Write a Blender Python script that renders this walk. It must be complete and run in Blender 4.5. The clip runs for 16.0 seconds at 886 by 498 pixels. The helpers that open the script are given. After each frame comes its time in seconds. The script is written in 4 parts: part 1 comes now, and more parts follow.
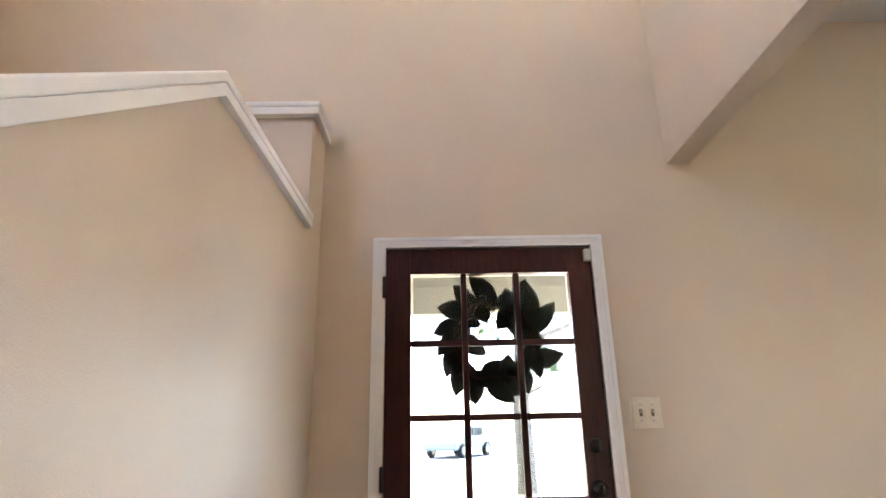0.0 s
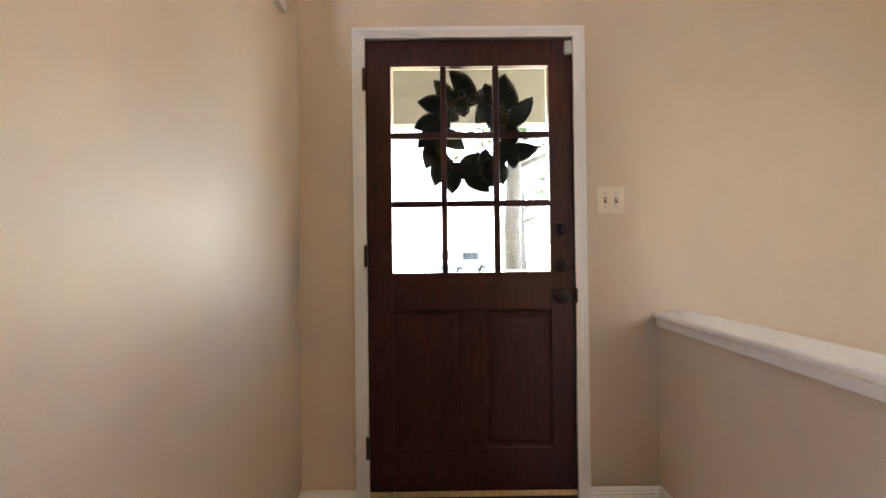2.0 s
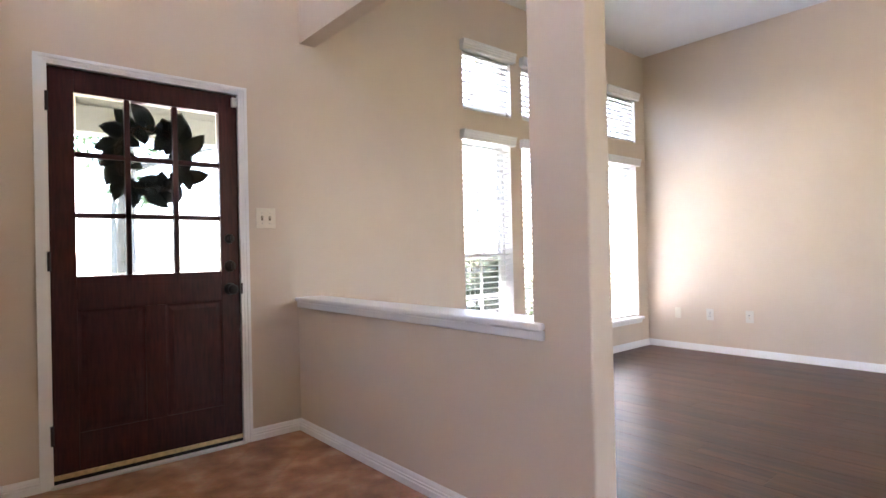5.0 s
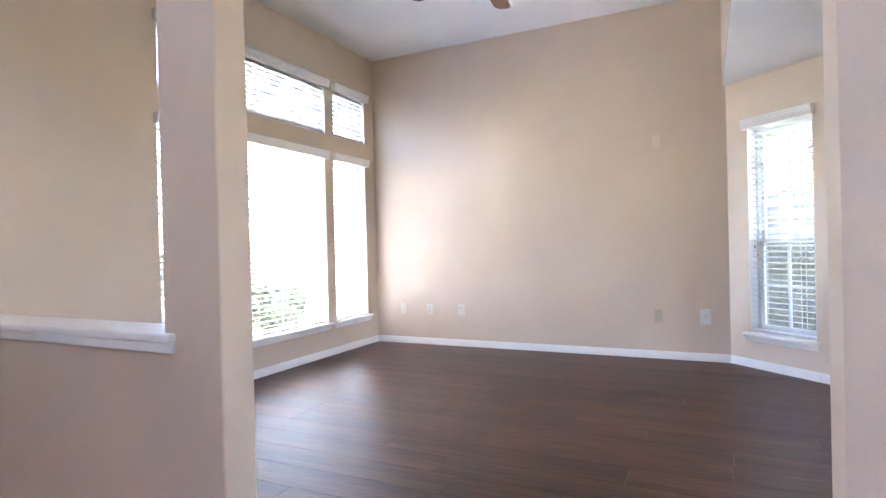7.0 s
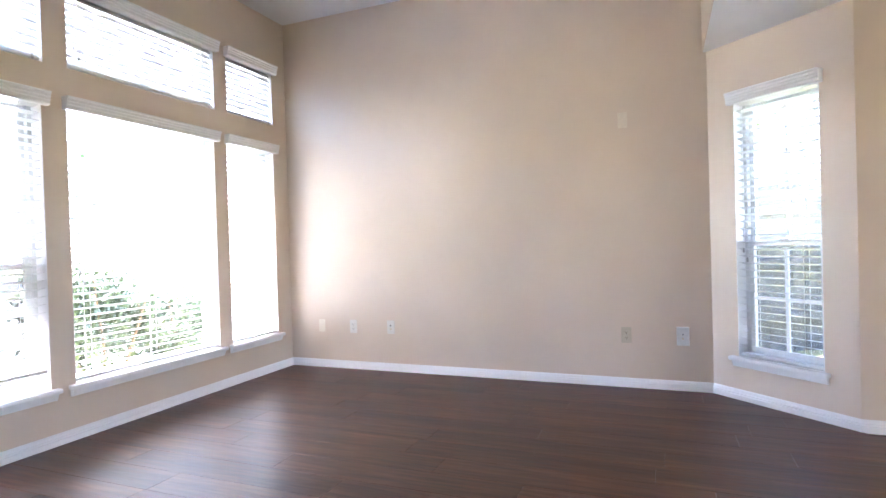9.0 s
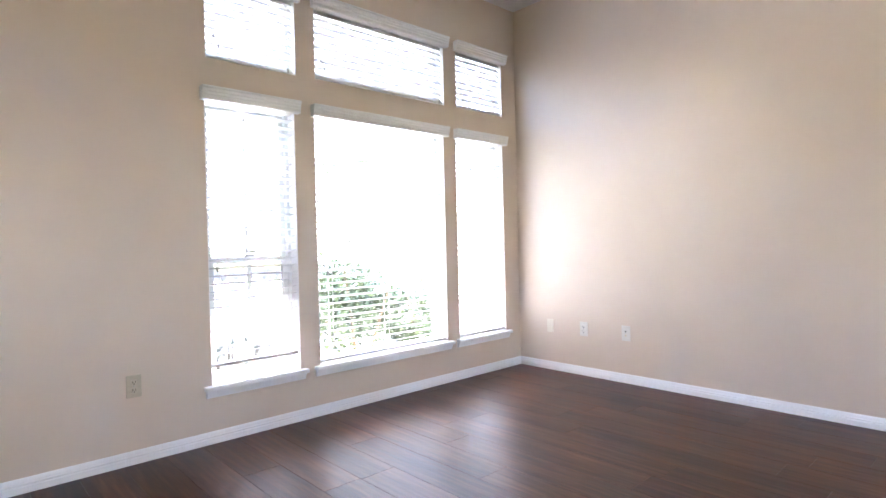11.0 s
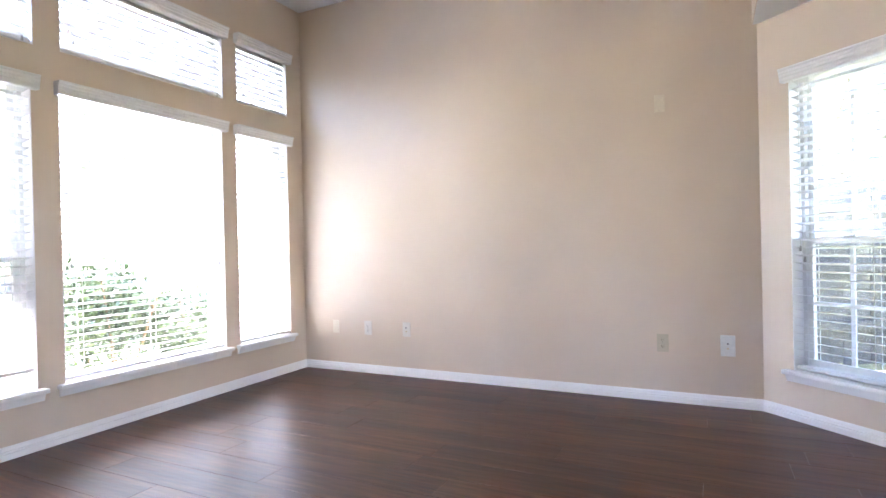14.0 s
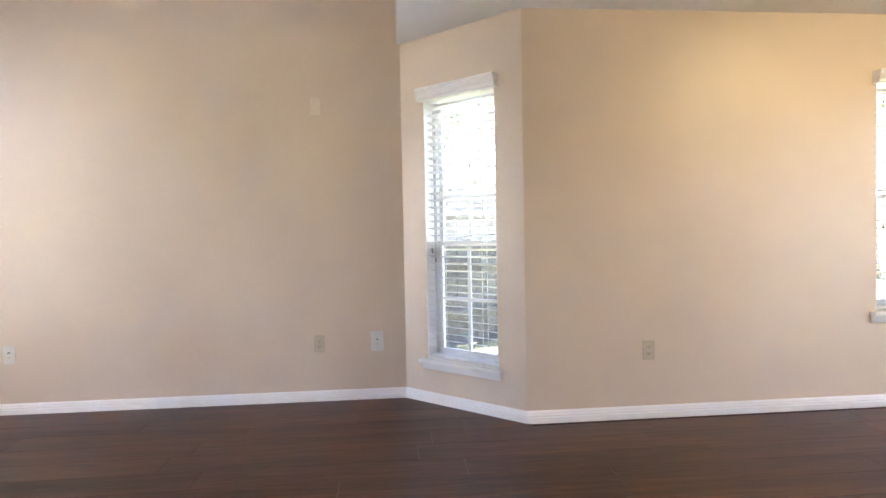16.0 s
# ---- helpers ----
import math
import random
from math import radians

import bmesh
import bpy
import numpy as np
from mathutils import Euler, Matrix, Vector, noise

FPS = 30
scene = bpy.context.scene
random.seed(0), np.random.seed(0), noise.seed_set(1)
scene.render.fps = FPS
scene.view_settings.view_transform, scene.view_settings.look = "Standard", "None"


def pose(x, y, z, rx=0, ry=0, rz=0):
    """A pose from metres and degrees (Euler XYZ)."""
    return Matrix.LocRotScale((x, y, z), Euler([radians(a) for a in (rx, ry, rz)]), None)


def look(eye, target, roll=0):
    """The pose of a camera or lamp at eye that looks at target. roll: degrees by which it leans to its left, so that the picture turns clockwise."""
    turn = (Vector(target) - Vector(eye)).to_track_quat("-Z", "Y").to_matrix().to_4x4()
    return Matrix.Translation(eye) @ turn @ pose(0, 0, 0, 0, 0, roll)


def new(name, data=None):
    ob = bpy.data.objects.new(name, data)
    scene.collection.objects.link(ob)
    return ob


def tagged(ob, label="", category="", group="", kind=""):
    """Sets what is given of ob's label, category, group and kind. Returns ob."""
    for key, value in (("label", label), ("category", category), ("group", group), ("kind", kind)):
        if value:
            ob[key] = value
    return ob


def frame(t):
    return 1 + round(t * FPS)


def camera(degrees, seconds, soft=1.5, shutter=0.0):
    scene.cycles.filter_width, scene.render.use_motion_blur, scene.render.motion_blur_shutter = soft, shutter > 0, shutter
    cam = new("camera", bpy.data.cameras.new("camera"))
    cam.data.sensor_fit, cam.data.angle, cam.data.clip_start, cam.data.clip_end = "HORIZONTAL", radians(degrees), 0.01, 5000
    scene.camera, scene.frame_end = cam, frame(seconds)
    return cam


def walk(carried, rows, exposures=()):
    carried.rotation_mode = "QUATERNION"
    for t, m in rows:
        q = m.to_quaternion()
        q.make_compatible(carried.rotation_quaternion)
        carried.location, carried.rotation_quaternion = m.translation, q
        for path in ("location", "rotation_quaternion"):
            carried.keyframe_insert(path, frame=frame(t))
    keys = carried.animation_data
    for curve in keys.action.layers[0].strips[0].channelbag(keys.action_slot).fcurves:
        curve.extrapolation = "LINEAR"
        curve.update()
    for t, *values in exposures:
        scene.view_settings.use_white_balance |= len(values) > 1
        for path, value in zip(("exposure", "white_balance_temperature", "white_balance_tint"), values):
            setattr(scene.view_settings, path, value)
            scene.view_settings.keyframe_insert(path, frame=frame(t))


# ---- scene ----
cam = camera(78.0, 16.0)
PATH = [
    (0, (-0.218, 0.071, 1.251), (-0.198, 1.975, 1.864), -1.1),
    (0.5, (-0.23, 0.079, 1.177), (-0.18, 2.038, 1.577), -1.1),
    (1, (-0.233, 0.079, 1.091), (-0.166, 2.064, 1.326), -1.0),
    (1.5, (-0.16, 0.049, 1.092), (-0.144, 2.047, 1.17), -0.8),
    (2, (-0.131, 0.0, 1.067), (-0.121, 1.999, 1.084), -0.7),
    (2.5, (-0.161, -0.123, 1.075), (-0.137, 1.877, 1.081), -0.7),
    (3, (-0.223, -0.297, 1.096), (-0.117, 1.7, 1.093), -0.6),
    (3.5, (-0.298, -0.502, 1.065), (0.048, 1.467, 1.077), -0.5),
    (4, (-0.399, -0.647, 1.06), (0.258, 1.242, 1.075), -0.7),
    (4.5, (-0.562, -0.729, 1.062), (0.475, 0.98, 1.074), -1.0),
    (5, (-0.685, -0.793, 1.062), (0.608, 0.733, 1.074), -1.3),
    (5.2, (-0.717, -0.844, 1.063), (0.66, 0.607, 1.073), -1.3),
    (7.3, (-0.155, -1.024, 1.046), (1.669, -0.202, 1.04), -1.4),
    (7.5, (-0.02, -1.029, 1.042), (1.815, -0.235, 1.038), -1.4),
    (8, (0.227, -0.926, 1.112), (2.107, -0.245, 1.083), -1.6),
    (8.5, (0.489, -0.949, 1.103), (2.37, -0.27, 1.078), -1.6),
    (9, (0.698, -0.885, 1.091), (2.553, -0.137, 1.069), -1.7),
    (9.5, (0.858, -0.871, 1.082), (2.602, 0.108, 1.066), -1.5),
    (10, (1.007, -0.852, 1.113), (2.616, 0.335, 1.08), -1.5),
    (10.2, (1.013, -0.816, 1.117), (2.57, 0.439, 1.083), -1.5),
    (12.3, (1.144, -0.829, 1.059), (2.32, 0.789, 1.061), -1.2),
    (12.5, (1.13, -0.824, 1.067), (2.348, 0.762, 1.066), -1.2),
    (13, (1.095, -0.851, 1.071), (2.502, 0.57, 1.061), -1.1),
    (13.5, (1.029, -0.868, 1.056), (2.67, 0.276, 1.049), -1.2),
    (14, (1.049, -0.915, 1.044), (2.845, -0.034, 1.035), -1.3),
    (14.5, (1.041, -0.942, 1.058), (2.951, -0.348, 1.039), -1.3),
    (15, (1.063, -0.942, 1.126), (3.039, -0.637, 1.063), -1.4),
    (15.5, (1.128, -1.025, 1.1), (3.126, -0.967, 1.043), -1.2),
    (16, (1.219, -1.13, 1.084), (3.211, -1.302, 1.033), -1.1),
]
walk(cam, [(t, look(eye, target, roll)) for t, eye, target, roll in PATH], [(0.0, 5.2, 7000, 23), (2.5, 5.2, 7850, 24), (3.5, 5.2, 7500, 25), (5.0, 5.3, 6500, 24), (7.5, 5.28, 6050, 24), (14.5, 5.28, 6150, 24), (16.0, 5.12, 6700, 24)])

# ---------------------------------------------------------------- light
SUN_EL, SUN_AZ = 64.0, -10.0          # azimuth counted clockwise from +y
world = bpy.data.worlds.new("sky")
scene.world = world
world.use_nodes = True
wn = world.node_tree.nodes
sky = wn.new("ShaderNodeTexSky")
sky.sky_type = "NISHITA"
sky.sun_disc = False
sky.sun_elevation = radians(SUN_EL)
sky.sun_rotation = radians(SUN_AZ)
sky.air_density, sky.dust_density = 1.0, 1.2
wn["Background"].inputs["Strength"].default_value = 0.15
world.node_tree.links.new(sky.outputs["Color"], wn["Background"].inputs["Color"])

sun_data = bpy.data.lights.new("sun", "SUN")
sun_data.energy, sun_data.angle, sun_data.color = 4.5, radians(0.6), (1.0, 0.985, 0.965)
sun = new("sun", sun_data)
_a, _e = radians(SUN_AZ), radians(SUN_EL)
sun.matrix_world = look((30 * math.sin(_a), 30 * math.cos(_a), 40), (30 * math.sin(_a) - math.sin(_a) * math.cos(_e), 30 * math.cos(_a) - math.cos(_a) * math.cos(_e), 40 - math.sin(_e)))


# ---------------------------------------------------------------- mesh helpers
def boxes(bm, *spans):
    """Adds boxes given as (x0, y0, z0, x1, y1, z1)."""
    for x0, y0, z0, x1, y1, z1 in spans:
        v = [bm.verts.new(p) for p in ((x0, y0, z0), (x1, y0, z0), (x1, y1, z0), (x0, y1, z0), (x0, y0, z1), (x1, y0, z1), (x1, y1, z1), (x0, y1, z1))]
        for f in ((0, 3, 2, 1), (4, 5, 6, 7), (0, 1, 5, 4), (1, 2, 6, 5), (2, 3, 7, 6), (3, 0, 4, 7)):
            bm.faces.new([v[i] for i in f])
    return bm


def box(*span, bevel=0.0, segments=2):
    bm = boxes(bmesh.new(), span)
    if bevel:
        bmesh.ops.bevel(bm, geom=bm.edges[:], offset=bevel, segments=segments, affect="EDGES", profile=0.5)
    return bm


def sweep(profile, a, b, out):
    """A profile of (distance out, height) drawn straight from a to b; out is the unit direction away from the wall."""
    bm = bmesh.new()
    a, b, out = Vector(a), Vector(b), Vector(out)
    rings = [[bm.verts.new(p + out * d + Vector((0, 0, h))) for d, h in profile] for p in (a, b)]
    n = len(profile)
    for i in range(n):
        bm.faces.new((rings[0][i], rings[0][(i + 1) % n], rings[1][(i + 1) % n], rings[1][i]))
    bm.faces.new(rings[0][::-1])
    bm.faces.new(rings[1])
    bmesh.ops.recalc_face_normals(bm, faces=bm.faces[:])
    return bm


def lathe(profile, steps=20, axis="z", at=(0, 0, 0)):
    """Turns a profile of (radius, height) round an axis."""
    bm = bmesh.new()
    rings = []
    for k in range(steps):
        c, s = math.cos(2 * math.pi * k / steps), math.sin(2 * math.pi * k / steps)
        ring = []
        for r, h in profile:
            p = {"z": (r * c, r * s, h), "y": (r * c, h, r * s), "x": (h, r * c, r * s)}[axis]
            ring.append(bm.verts.new(Vector(p) + Vector(at)))
        rings.append(ring)
    for k in range(steps):
        u, w = rings[k], rings[(k + 1) % steps]
        for i in range(len(profile) - 1):
            bm.faces.new((u[i], w[i], w[i + 1], u[i + 1]))
    bmesh.ops.remove_doubles(bm, verts=bm.verts[:], dist=1e-6)
    bmesh.ops.recalc_face_normals(bm, faces=bm.faces[:])
    return bm


def tube(points, radii, steps=8):
    """A closed tube through points."""
    bm = bmesh.new()
    pts = [Vector(p) for p in points]
    rings = []
    for i, p in enumerate(pts):
        d = (pts[min(i + 1, len(pts) - 1)] - pts[max(i - 1, 0)]).normalized()
        u = d.cross(Vector((0.31, 0.9, 0.3))).normalized()
        w = d.cross(u)
        r = radii[i] if isinstance(radii, (list, tuple)) else radii
        rings.append([bm.verts.new(p + r * (u * math.cos(2 * math.pi * k / steps) + w * math.sin(2 * math.pi * k / steps))) for k in range(steps)])
    for i in range(len(rings) - 1):
        for k in range(steps):
            bm.faces.new((rings[i][k], rings[i][(k + 1) % steps], rings[i + 1][(k + 1) % steps], rings[i + 1][k]))
    bm.faces.new(rings[0][::-1])
    bm.faces.new(rings[-1])
    bmesh.ops.recalc_face_normals(bm, faces=bm.faces[:])
    return bm


def wall_mesh(u0, u1, z0, z1, thick, holes=()):
    """A wall in local space: u along x, inner face at y = 0, outer at y = thick, with rectangular holes (u0, z0, u1, z1) through it."""
    us = sorted({u0, u1, *[h[0] for h in holes], *[h[2] for h in holes]})
    zs = sorted({z0, z1, *[h[1] for h in holes], *[h[3] for h in holes]})
    solid = {}
    for i in range(len(us) - 1):
        for k in range(len(zs) - 1):
            u, z = (us[i] + us[i + 1]) / 2, (zs[k] + zs[k + 1]) / 2
            solid[i, k] = not any(h[0] < u < h[2] and h[1] < z < h[3] for h in holes)
    bm = bmesh.new()
    vert = {}

    def v(i, k, y):
        if (i, k, y) not in vert:
            vert[i, k, y] = bm.verts.new((us[i], y, zs[k]))
        return vert[i, k, y]

    for (i, k), yes in solid.items():
        if not yes:
            continue
        bm.faces.new((v(i, k, 0.0), v(i + 1, k, 0.0), v(i + 1, k + 1, 0.0), v(i, k + 1, 0.0)))
        bm.faces.new((v(i, k, thick), v(i, k + 1, thick), v(i + 1, k + 1, thick), v(i + 1, k, thick)))
        for di, dk, a, b in ((-1, 0, (i, k), (i, k + 1)), (1, 0, (i + 1, k + 1), (i + 1, k)), (0, -1, (i + 1, k), (i, k)), (0, 1, (i, k + 1), (i + 1, k + 1))):
            if not solid.get((i + di, k + dk), False):
                bm.faces.new((v(*a, 0.0), v(*b, 0.0), v(*b, thick), v(*a, thick)))
    bmesh.ops.recalc_face_normals(bm, faces=bm.faces[:])
    return bm


def mesh_of(name, bm, material, smooth=False):
    me = bpy.data.meshes.new(name)
    bm.to_mesh(me)
    bm.free()
    me.materials.append(material)
    if smooth:
        me.shade_smooth()
    return me


def part(name, bm, material, parent=None, label="", smooth=False):
    ob = new(name, mesh_of(name, bm, material, smooth))
    if parent is not None:
        ob.parent = parent
    return tagged(ob, label=label) if label else ob


def piece(name, me, parent, m):
    ob = new(name, me)
    ob.parent = parent
    ob.matrix_basis = m
    return ob


def thing(name, m, label, category, group="", kind=""):
    ob = new(name)
    ob.empty_display_size = 0.05
    ob.matrix_basis = m
    return tagged(ob, label, category, group, kind)


def structure(name, bm, material, label="", m=None, smooth=False):
    ob = new(name, mesh_of(name, bm, material, smooth))
    if m is not None:
        ob.matrix_basis = m
    return tagged(ob, label=label, kind="structure")


# ---------------------------------------------------------------- materials
def shader(name, base, rough, metal=0.0, spec=0.5):
    m = bpy.data.materials.new(name)
    m.use_nodes = True
    b = m.node_tree.nodes["Principled BSDF"]
    b.inputs["Base Color"].default_value = (*base, 1)
    b.inputs["Roughness"].default_value = rough
    b.inputs["Metallic"].default_value = metal
    b.inputs["Specular IOR Level"].default_value = spec
    return m, m.node_tree.nodes, m.node_tree.links, b


def noise_at(nodes, links, scale, detail=3.0, stretch=(1, 1, 1), vector=None):
    geo = nodes.new("ShaderNodeNewGeometry")
    mul = nodes.new("ShaderNodeVectorMath")
    mul.operation = "MULTIPLY"
    mul.inputs[1].default_value = stretch
    links.new(vector or geo.outputs["Position"], mul.inputs[0])
    n = nodes.new("ShaderNodeTexNoise")
    n.inputs["Scale"].default_value = scale
    n.inputs["Detail"].default_value = detail
    links.new(mul.outputs[0], n.inputs["Vector"])
    return n


def ramp(nodes, links, fac, stops):
    r = nodes.new("ShaderNodeValToRGB")
    while len(r.color_ramp.elements) < len(stops):
        r.color_ramp.elements.new(0.5)
    for e, (at, c) in zip(r.color_ramp.elements, stops):
        e.position, e.color = at, (*c, 1)
    links.new(fac, r.inputs["Fac"])
    return r


def mixed(nodes, links, fac, a, b, mode="MIX"):
    x = nodes.new("ShaderNodeMix")
    x.data_type, x.blend_type = "RGBA", mode
    for value, slot in ((fac, 0), (a, 6), (b, 7)):
        if isinstance(value, (int, float)):
            x.inputs[slot].default_value = value
        elif isinstance(value, tuple):
            x.inputs[slot].default_value = (*value, 1)
        else:
            links.new(value, x.inputs[slot])
    return x.outputs[2]


def bump(nodes, links, b, height, distance, strength=1.0):
    n = nodes.new("ShaderNodeBump")
    n.inputs["Distance"].default_value = distance
    n.inputs["Strength"].default_value = strength
    links.new(height, n.inputs["Height"])
    links.new(n.outputs["Normal"], b.inputs["Normal"])


def tone(c, k):
    return tuple(min(1.0, v * k) for v in c)


def painted(name, base, rough, grain=110.0, relief=0.0012, patch=0.05, rough_spread=0.06, spec=0.5):
    """Rolled paint: orange-peel relief, faint blotches and an uneven sheen."""
    m, n, l, b = shader(name, base, rough, spec=spec)
    big = noise_at(n, l, 1.3, 3)
    l.new(ramp(n, l, big.outputs["Fac"], ((0.3, tone(base, 1 - patch)), (0.7, tone(base, 1 + patch)))).outputs["Color"], b.inputs["Base Color"])
    mid = noise_at(n, l, 9.0, 2)
    mr = n.new("ShaderNodeMapRange")
    mr.inputs["To Min"].default_value, mr.inputs["To Max"].default_value = rough - rough_spread, rough + rough_spread
    l.new(mid.outputs["Fac"], mr.inputs["Value"])
    l.new(mr.outputs["Result"], b.inputs["Roughness"])
    fine = noise_at(n, l, grain, 2.5)
    bump(n, l, b, fine.outputs["Fac"], relief)
    return m


def plain(name, base, rough, metal=0.0, grain=60.0, spread=0.12, relief=0.0, spec=0.5):
    """A surface with light grain in its colour and, if asked, some relief."""
    m, n, l, b = shader(name, base, rough, metal, spec)
    g = noise_at(n, l, grain, 4)
    l.new(ramp(n, l, g.outputs["Fac"], ((0.3, tone(base, 1 - spread)), (0.7, tone(base, 1 + spread)))).outputs["Color"], b.inputs["Base Color"])
    if relief:
        bump(n, l, b, g.outputs["Fac"], relief)
    return m


WALL = painted("beige_wall_paint", (0.690, 0.566, 0.445), 0.38, 290.0, 0.0009, patch=0.05, spec=0.8)
CEIL = painted("ceiling_paint", (0.86, 0.855, 0.85), 0.8, 60.0, 0.002)
TRIM = painted("white_trim_paint", (0.88, 0.875, 0.87), 0.32, 30.0, 0.0002, 0.02)
SLAT = painted("blind_white", (0.74, 0.735, 0.725), 0.4, 20.0, 0.0001, 0.02)
CORD = plain("white_cord", (0.75, 0.74, 0.70), 0.8)
VINYL = plain("white_vinyl", (0.72, 0.72, 0.70), 0.4, spread=0.05)
PLATE_WHITE = plain("white_plastic", (0.74, 0.70, 0.63), 0.35, spread=0.03)
PLATE_IVORY = plain("ivory_plastic", (0.56, 0.49, 0.36), 0.35, spread=0.04)
PLATE_PAINTED = plain("painted_plate", (0.755, 0.665, 0.54), 0.4, spread=0.04)
PLATE_CREAM = plain("cream_plastic", (0.79, 0.718, 0.59), 0.35, spread=0.04)
# brown that puts the shadow round the switch toggles into the slot colour
SHADE_SLOT = plain("toggle_shadow_brown", (0.22, 0.17, 0.11), 0.6)
SLOT = plain("dark_slot", (0.03, 0.028, 0.025), 0.6)
BRASS = plain("worn_brass", (0.66, 0.52, 0.27), 0.4, 0.9, 40, 0.2)
BRONZE = plain("oil_rubbed_bronze", (0.022, 0.013, 0.012), 0.5, 0.0, 50, 0.25)
RUBBER = plain("black_rubber", (0.012, 0.012, 0.012), 0.7)
HOOK = plain("smoky_plastic", (0.10, 0.10, 0.10), 0.25)
STEEL = plain("brushed_steel", (0.45, 0.44, 0.42), 0.4, 1.0)


def door_wood():
    base = (0.052, 0.011, 0.010)
    m, n, l, b = shader("mahogany_stain", base, 0.46, spec=0.3)
    g = noise_at(n, l, 14.0, 6, (6, 6, 0.7))
    l.new(ramp(n, l, g.outputs["Fac"], ((0.28, (0.030, 0.006, 0.007)), (0.55, base), (0.8, (0.070, 0.017, 0.012)))).outputs["Color"], b.inputs["Base Color"])
    bump(n, l, b, g.outputs["Fac"], 0.0006)
    return m


def laminate():
    m, n, l, b = shader("dark_laminate", (0.06, 0.03, 0.02), 0.36, spec=0.34)
    info = n.new("ShaderNodeObjectInfo")
    geo = n.new("ShaderNodeNewGeometry")
    shift = n.new("ShaderNodeVectorMath")
    shift.operation = "MULTIPLY_ADD"
    shift.inputs[1].default_value = (1, 1, 1)
    wide = n.new("ShaderNodeCombineXYZ")
    times = n.new("ShaderNodeMath")
    times.operation = "MULTIPLY"
    times.inputs[1].default_value = 37.0
    l.new(info.outputs["Random"], times.inputs[0])
    l.new(times.outputs[0], wide.inputs[1])
    l.new(geo.outputs["Position"], shift.inputs[0])
    l.new(wide.outputs[0], shift.inputs[2])
    grain = noise_at(n, l, 5.0, 7, (9, 0.55, 1), shift.outputs[0])
    streak = noise_at(n, l, 2.0, 3, (3, 0.25, 1), shift.outputs[0])
    c = ramp(n, l, grain.outputs["Fac"], ((0.30, (0.032, 0.0135, 0.009)), (0.52, (0.064, 0.028, 0.018)), (0.75, (0.108, 0.052, 0.034))))
    c2 = ramp(n, l, streak.outputs["Fac"], ((0.34, (0.58, 0.56, 0.54)), (0.68, (1.5, 1.42, 1.3))))
    tint = ramp(n, l, info.outputs["Random"], ((0.0, (0.95, 0.93, 0.92)), (1.0, (1.26, 1.22, 1.17))))
    col = mixed(n, l, 1.0, c.outputs["Color"], c2.outputs["Color"], "MULTIPLY")
    col = mixed(n, l, 1.0, col, tint.outputs["Color"], "MULTIPLY")
    l.new(col, b.inputs["Base Color"])
    mr = n.new("ShaderNodeMapRange")
    mr.inputs["To Min"].default_value, mr.inputs["To Max"].default_value = 0.30, 0.46
    l.new(grain.outputs["Fac"], mr.inputs["Value"])
    l.new(mr.outputs["Result"], b.inputs["Roughness"])
    ripple = noise_at(n, l, 3.0, 3, (10, 2, 1), shift.outputs[0])
    bump(n, l, b, ripple.outputs["Fac"], 0.0013)
    return m


def stone_tile():
    m, n, l, b = shader("terracotta_tile", (0.2, 0.08, 0.04), 0.42)
    info = n.new("ShaderNodeObjectInfo")
    a = noise_at(n, l, 7.0, 9)
    f = noise_at(n, l, 55.0, 4)
    c = ramp(n, l, a.outputs["Fac"], ((0.32, (0.245, 0.098, 0.056)), (0.5, (0.37, 0.172, 0.098)), (0.68, (0.50, 0.30, 0.19))))
    tint = ramp(n, l, info.outputs["Random"], ((0.0, (0.9, 0.89, 0.88)), (1.0, (1.1, 1.1, 1.12))))
    col = mixed(n, l, 1.0, c.outputs["Color"], tint.outputs["Color"], "MULTIPLY")
    col = mixed(n, l, 0.25, col, f.outputs["Color"], "OVERLAY")
    l.new(col, b.inputs["Base Color"])
    bump(n, l, b, a.outputs["Fac"], 0.003)
    return m


def clear_glass(name, tint):
    m = bpy.data.materials.new(name)
    m.use_nodes = True
    n, l = m.node_tree.nodes, m.node_tree.links
    n.remove(n["Principled BSDF"])
    t, g, f, x = n.new("ShaderNodeBsdfTransparent"), n.new("ShaderNodeBsdfGlossy"), n.new("ShaderNodeLayerWeight"), n.new("ShaderNodeMixShader")
    p, k = n.new("ShaderNodeMath"), n.new("ShaderNodeMath")
    p.operation, k.operation = "POWER", "MULTIPLY_ADD"
    p.inputs[1].default_value, k.inputs[1].default_value, k.inputs[2].default_value = 5.0, 0.9, 0.015
    t.inputs["Color"].default_value = (*tint, 1)
    g.inputs["Roughness"].default_value = 0.02
    l.new(f.outputs["Facing"], p.inputs[0])
    l.new(p.outputs[0], k.inputs[0])
    l.new(k.outputs[0], x.inputs[0])
    l.new(t.outputs[0], x.inputs[1])
    l.new(g.outputs[0], x.inputs[2])
    l.new(x.outputs[0], n["Material Output"].inputs["Surface"])
    return m


def insect_screen(name, cover):
    m = bpy.data.materials.new(name)
    m.use_nodes = True
    n, l = m.node_tree.nodes, m.node_tree.links
    n.remove(n["Principled BSDF"])
    t, d, x = n.new("ShaderNodeBsdfTransparent"), n.new("ShaderNodeBsdfDiffuse"), n.new("ShaderNodeMixShader")
    d.inputs["Color"].default_value = (0.022, 0.026, 0.03, 1)
    x.inputs[0].default_value = cover
    l.new(t.outputs[0], x.inputs[1])
    l.new(d.outputs[0], x.inputs[2])
    l.new(x.outputs[0], n["Material Output"].inputs["Surface"])
    return m


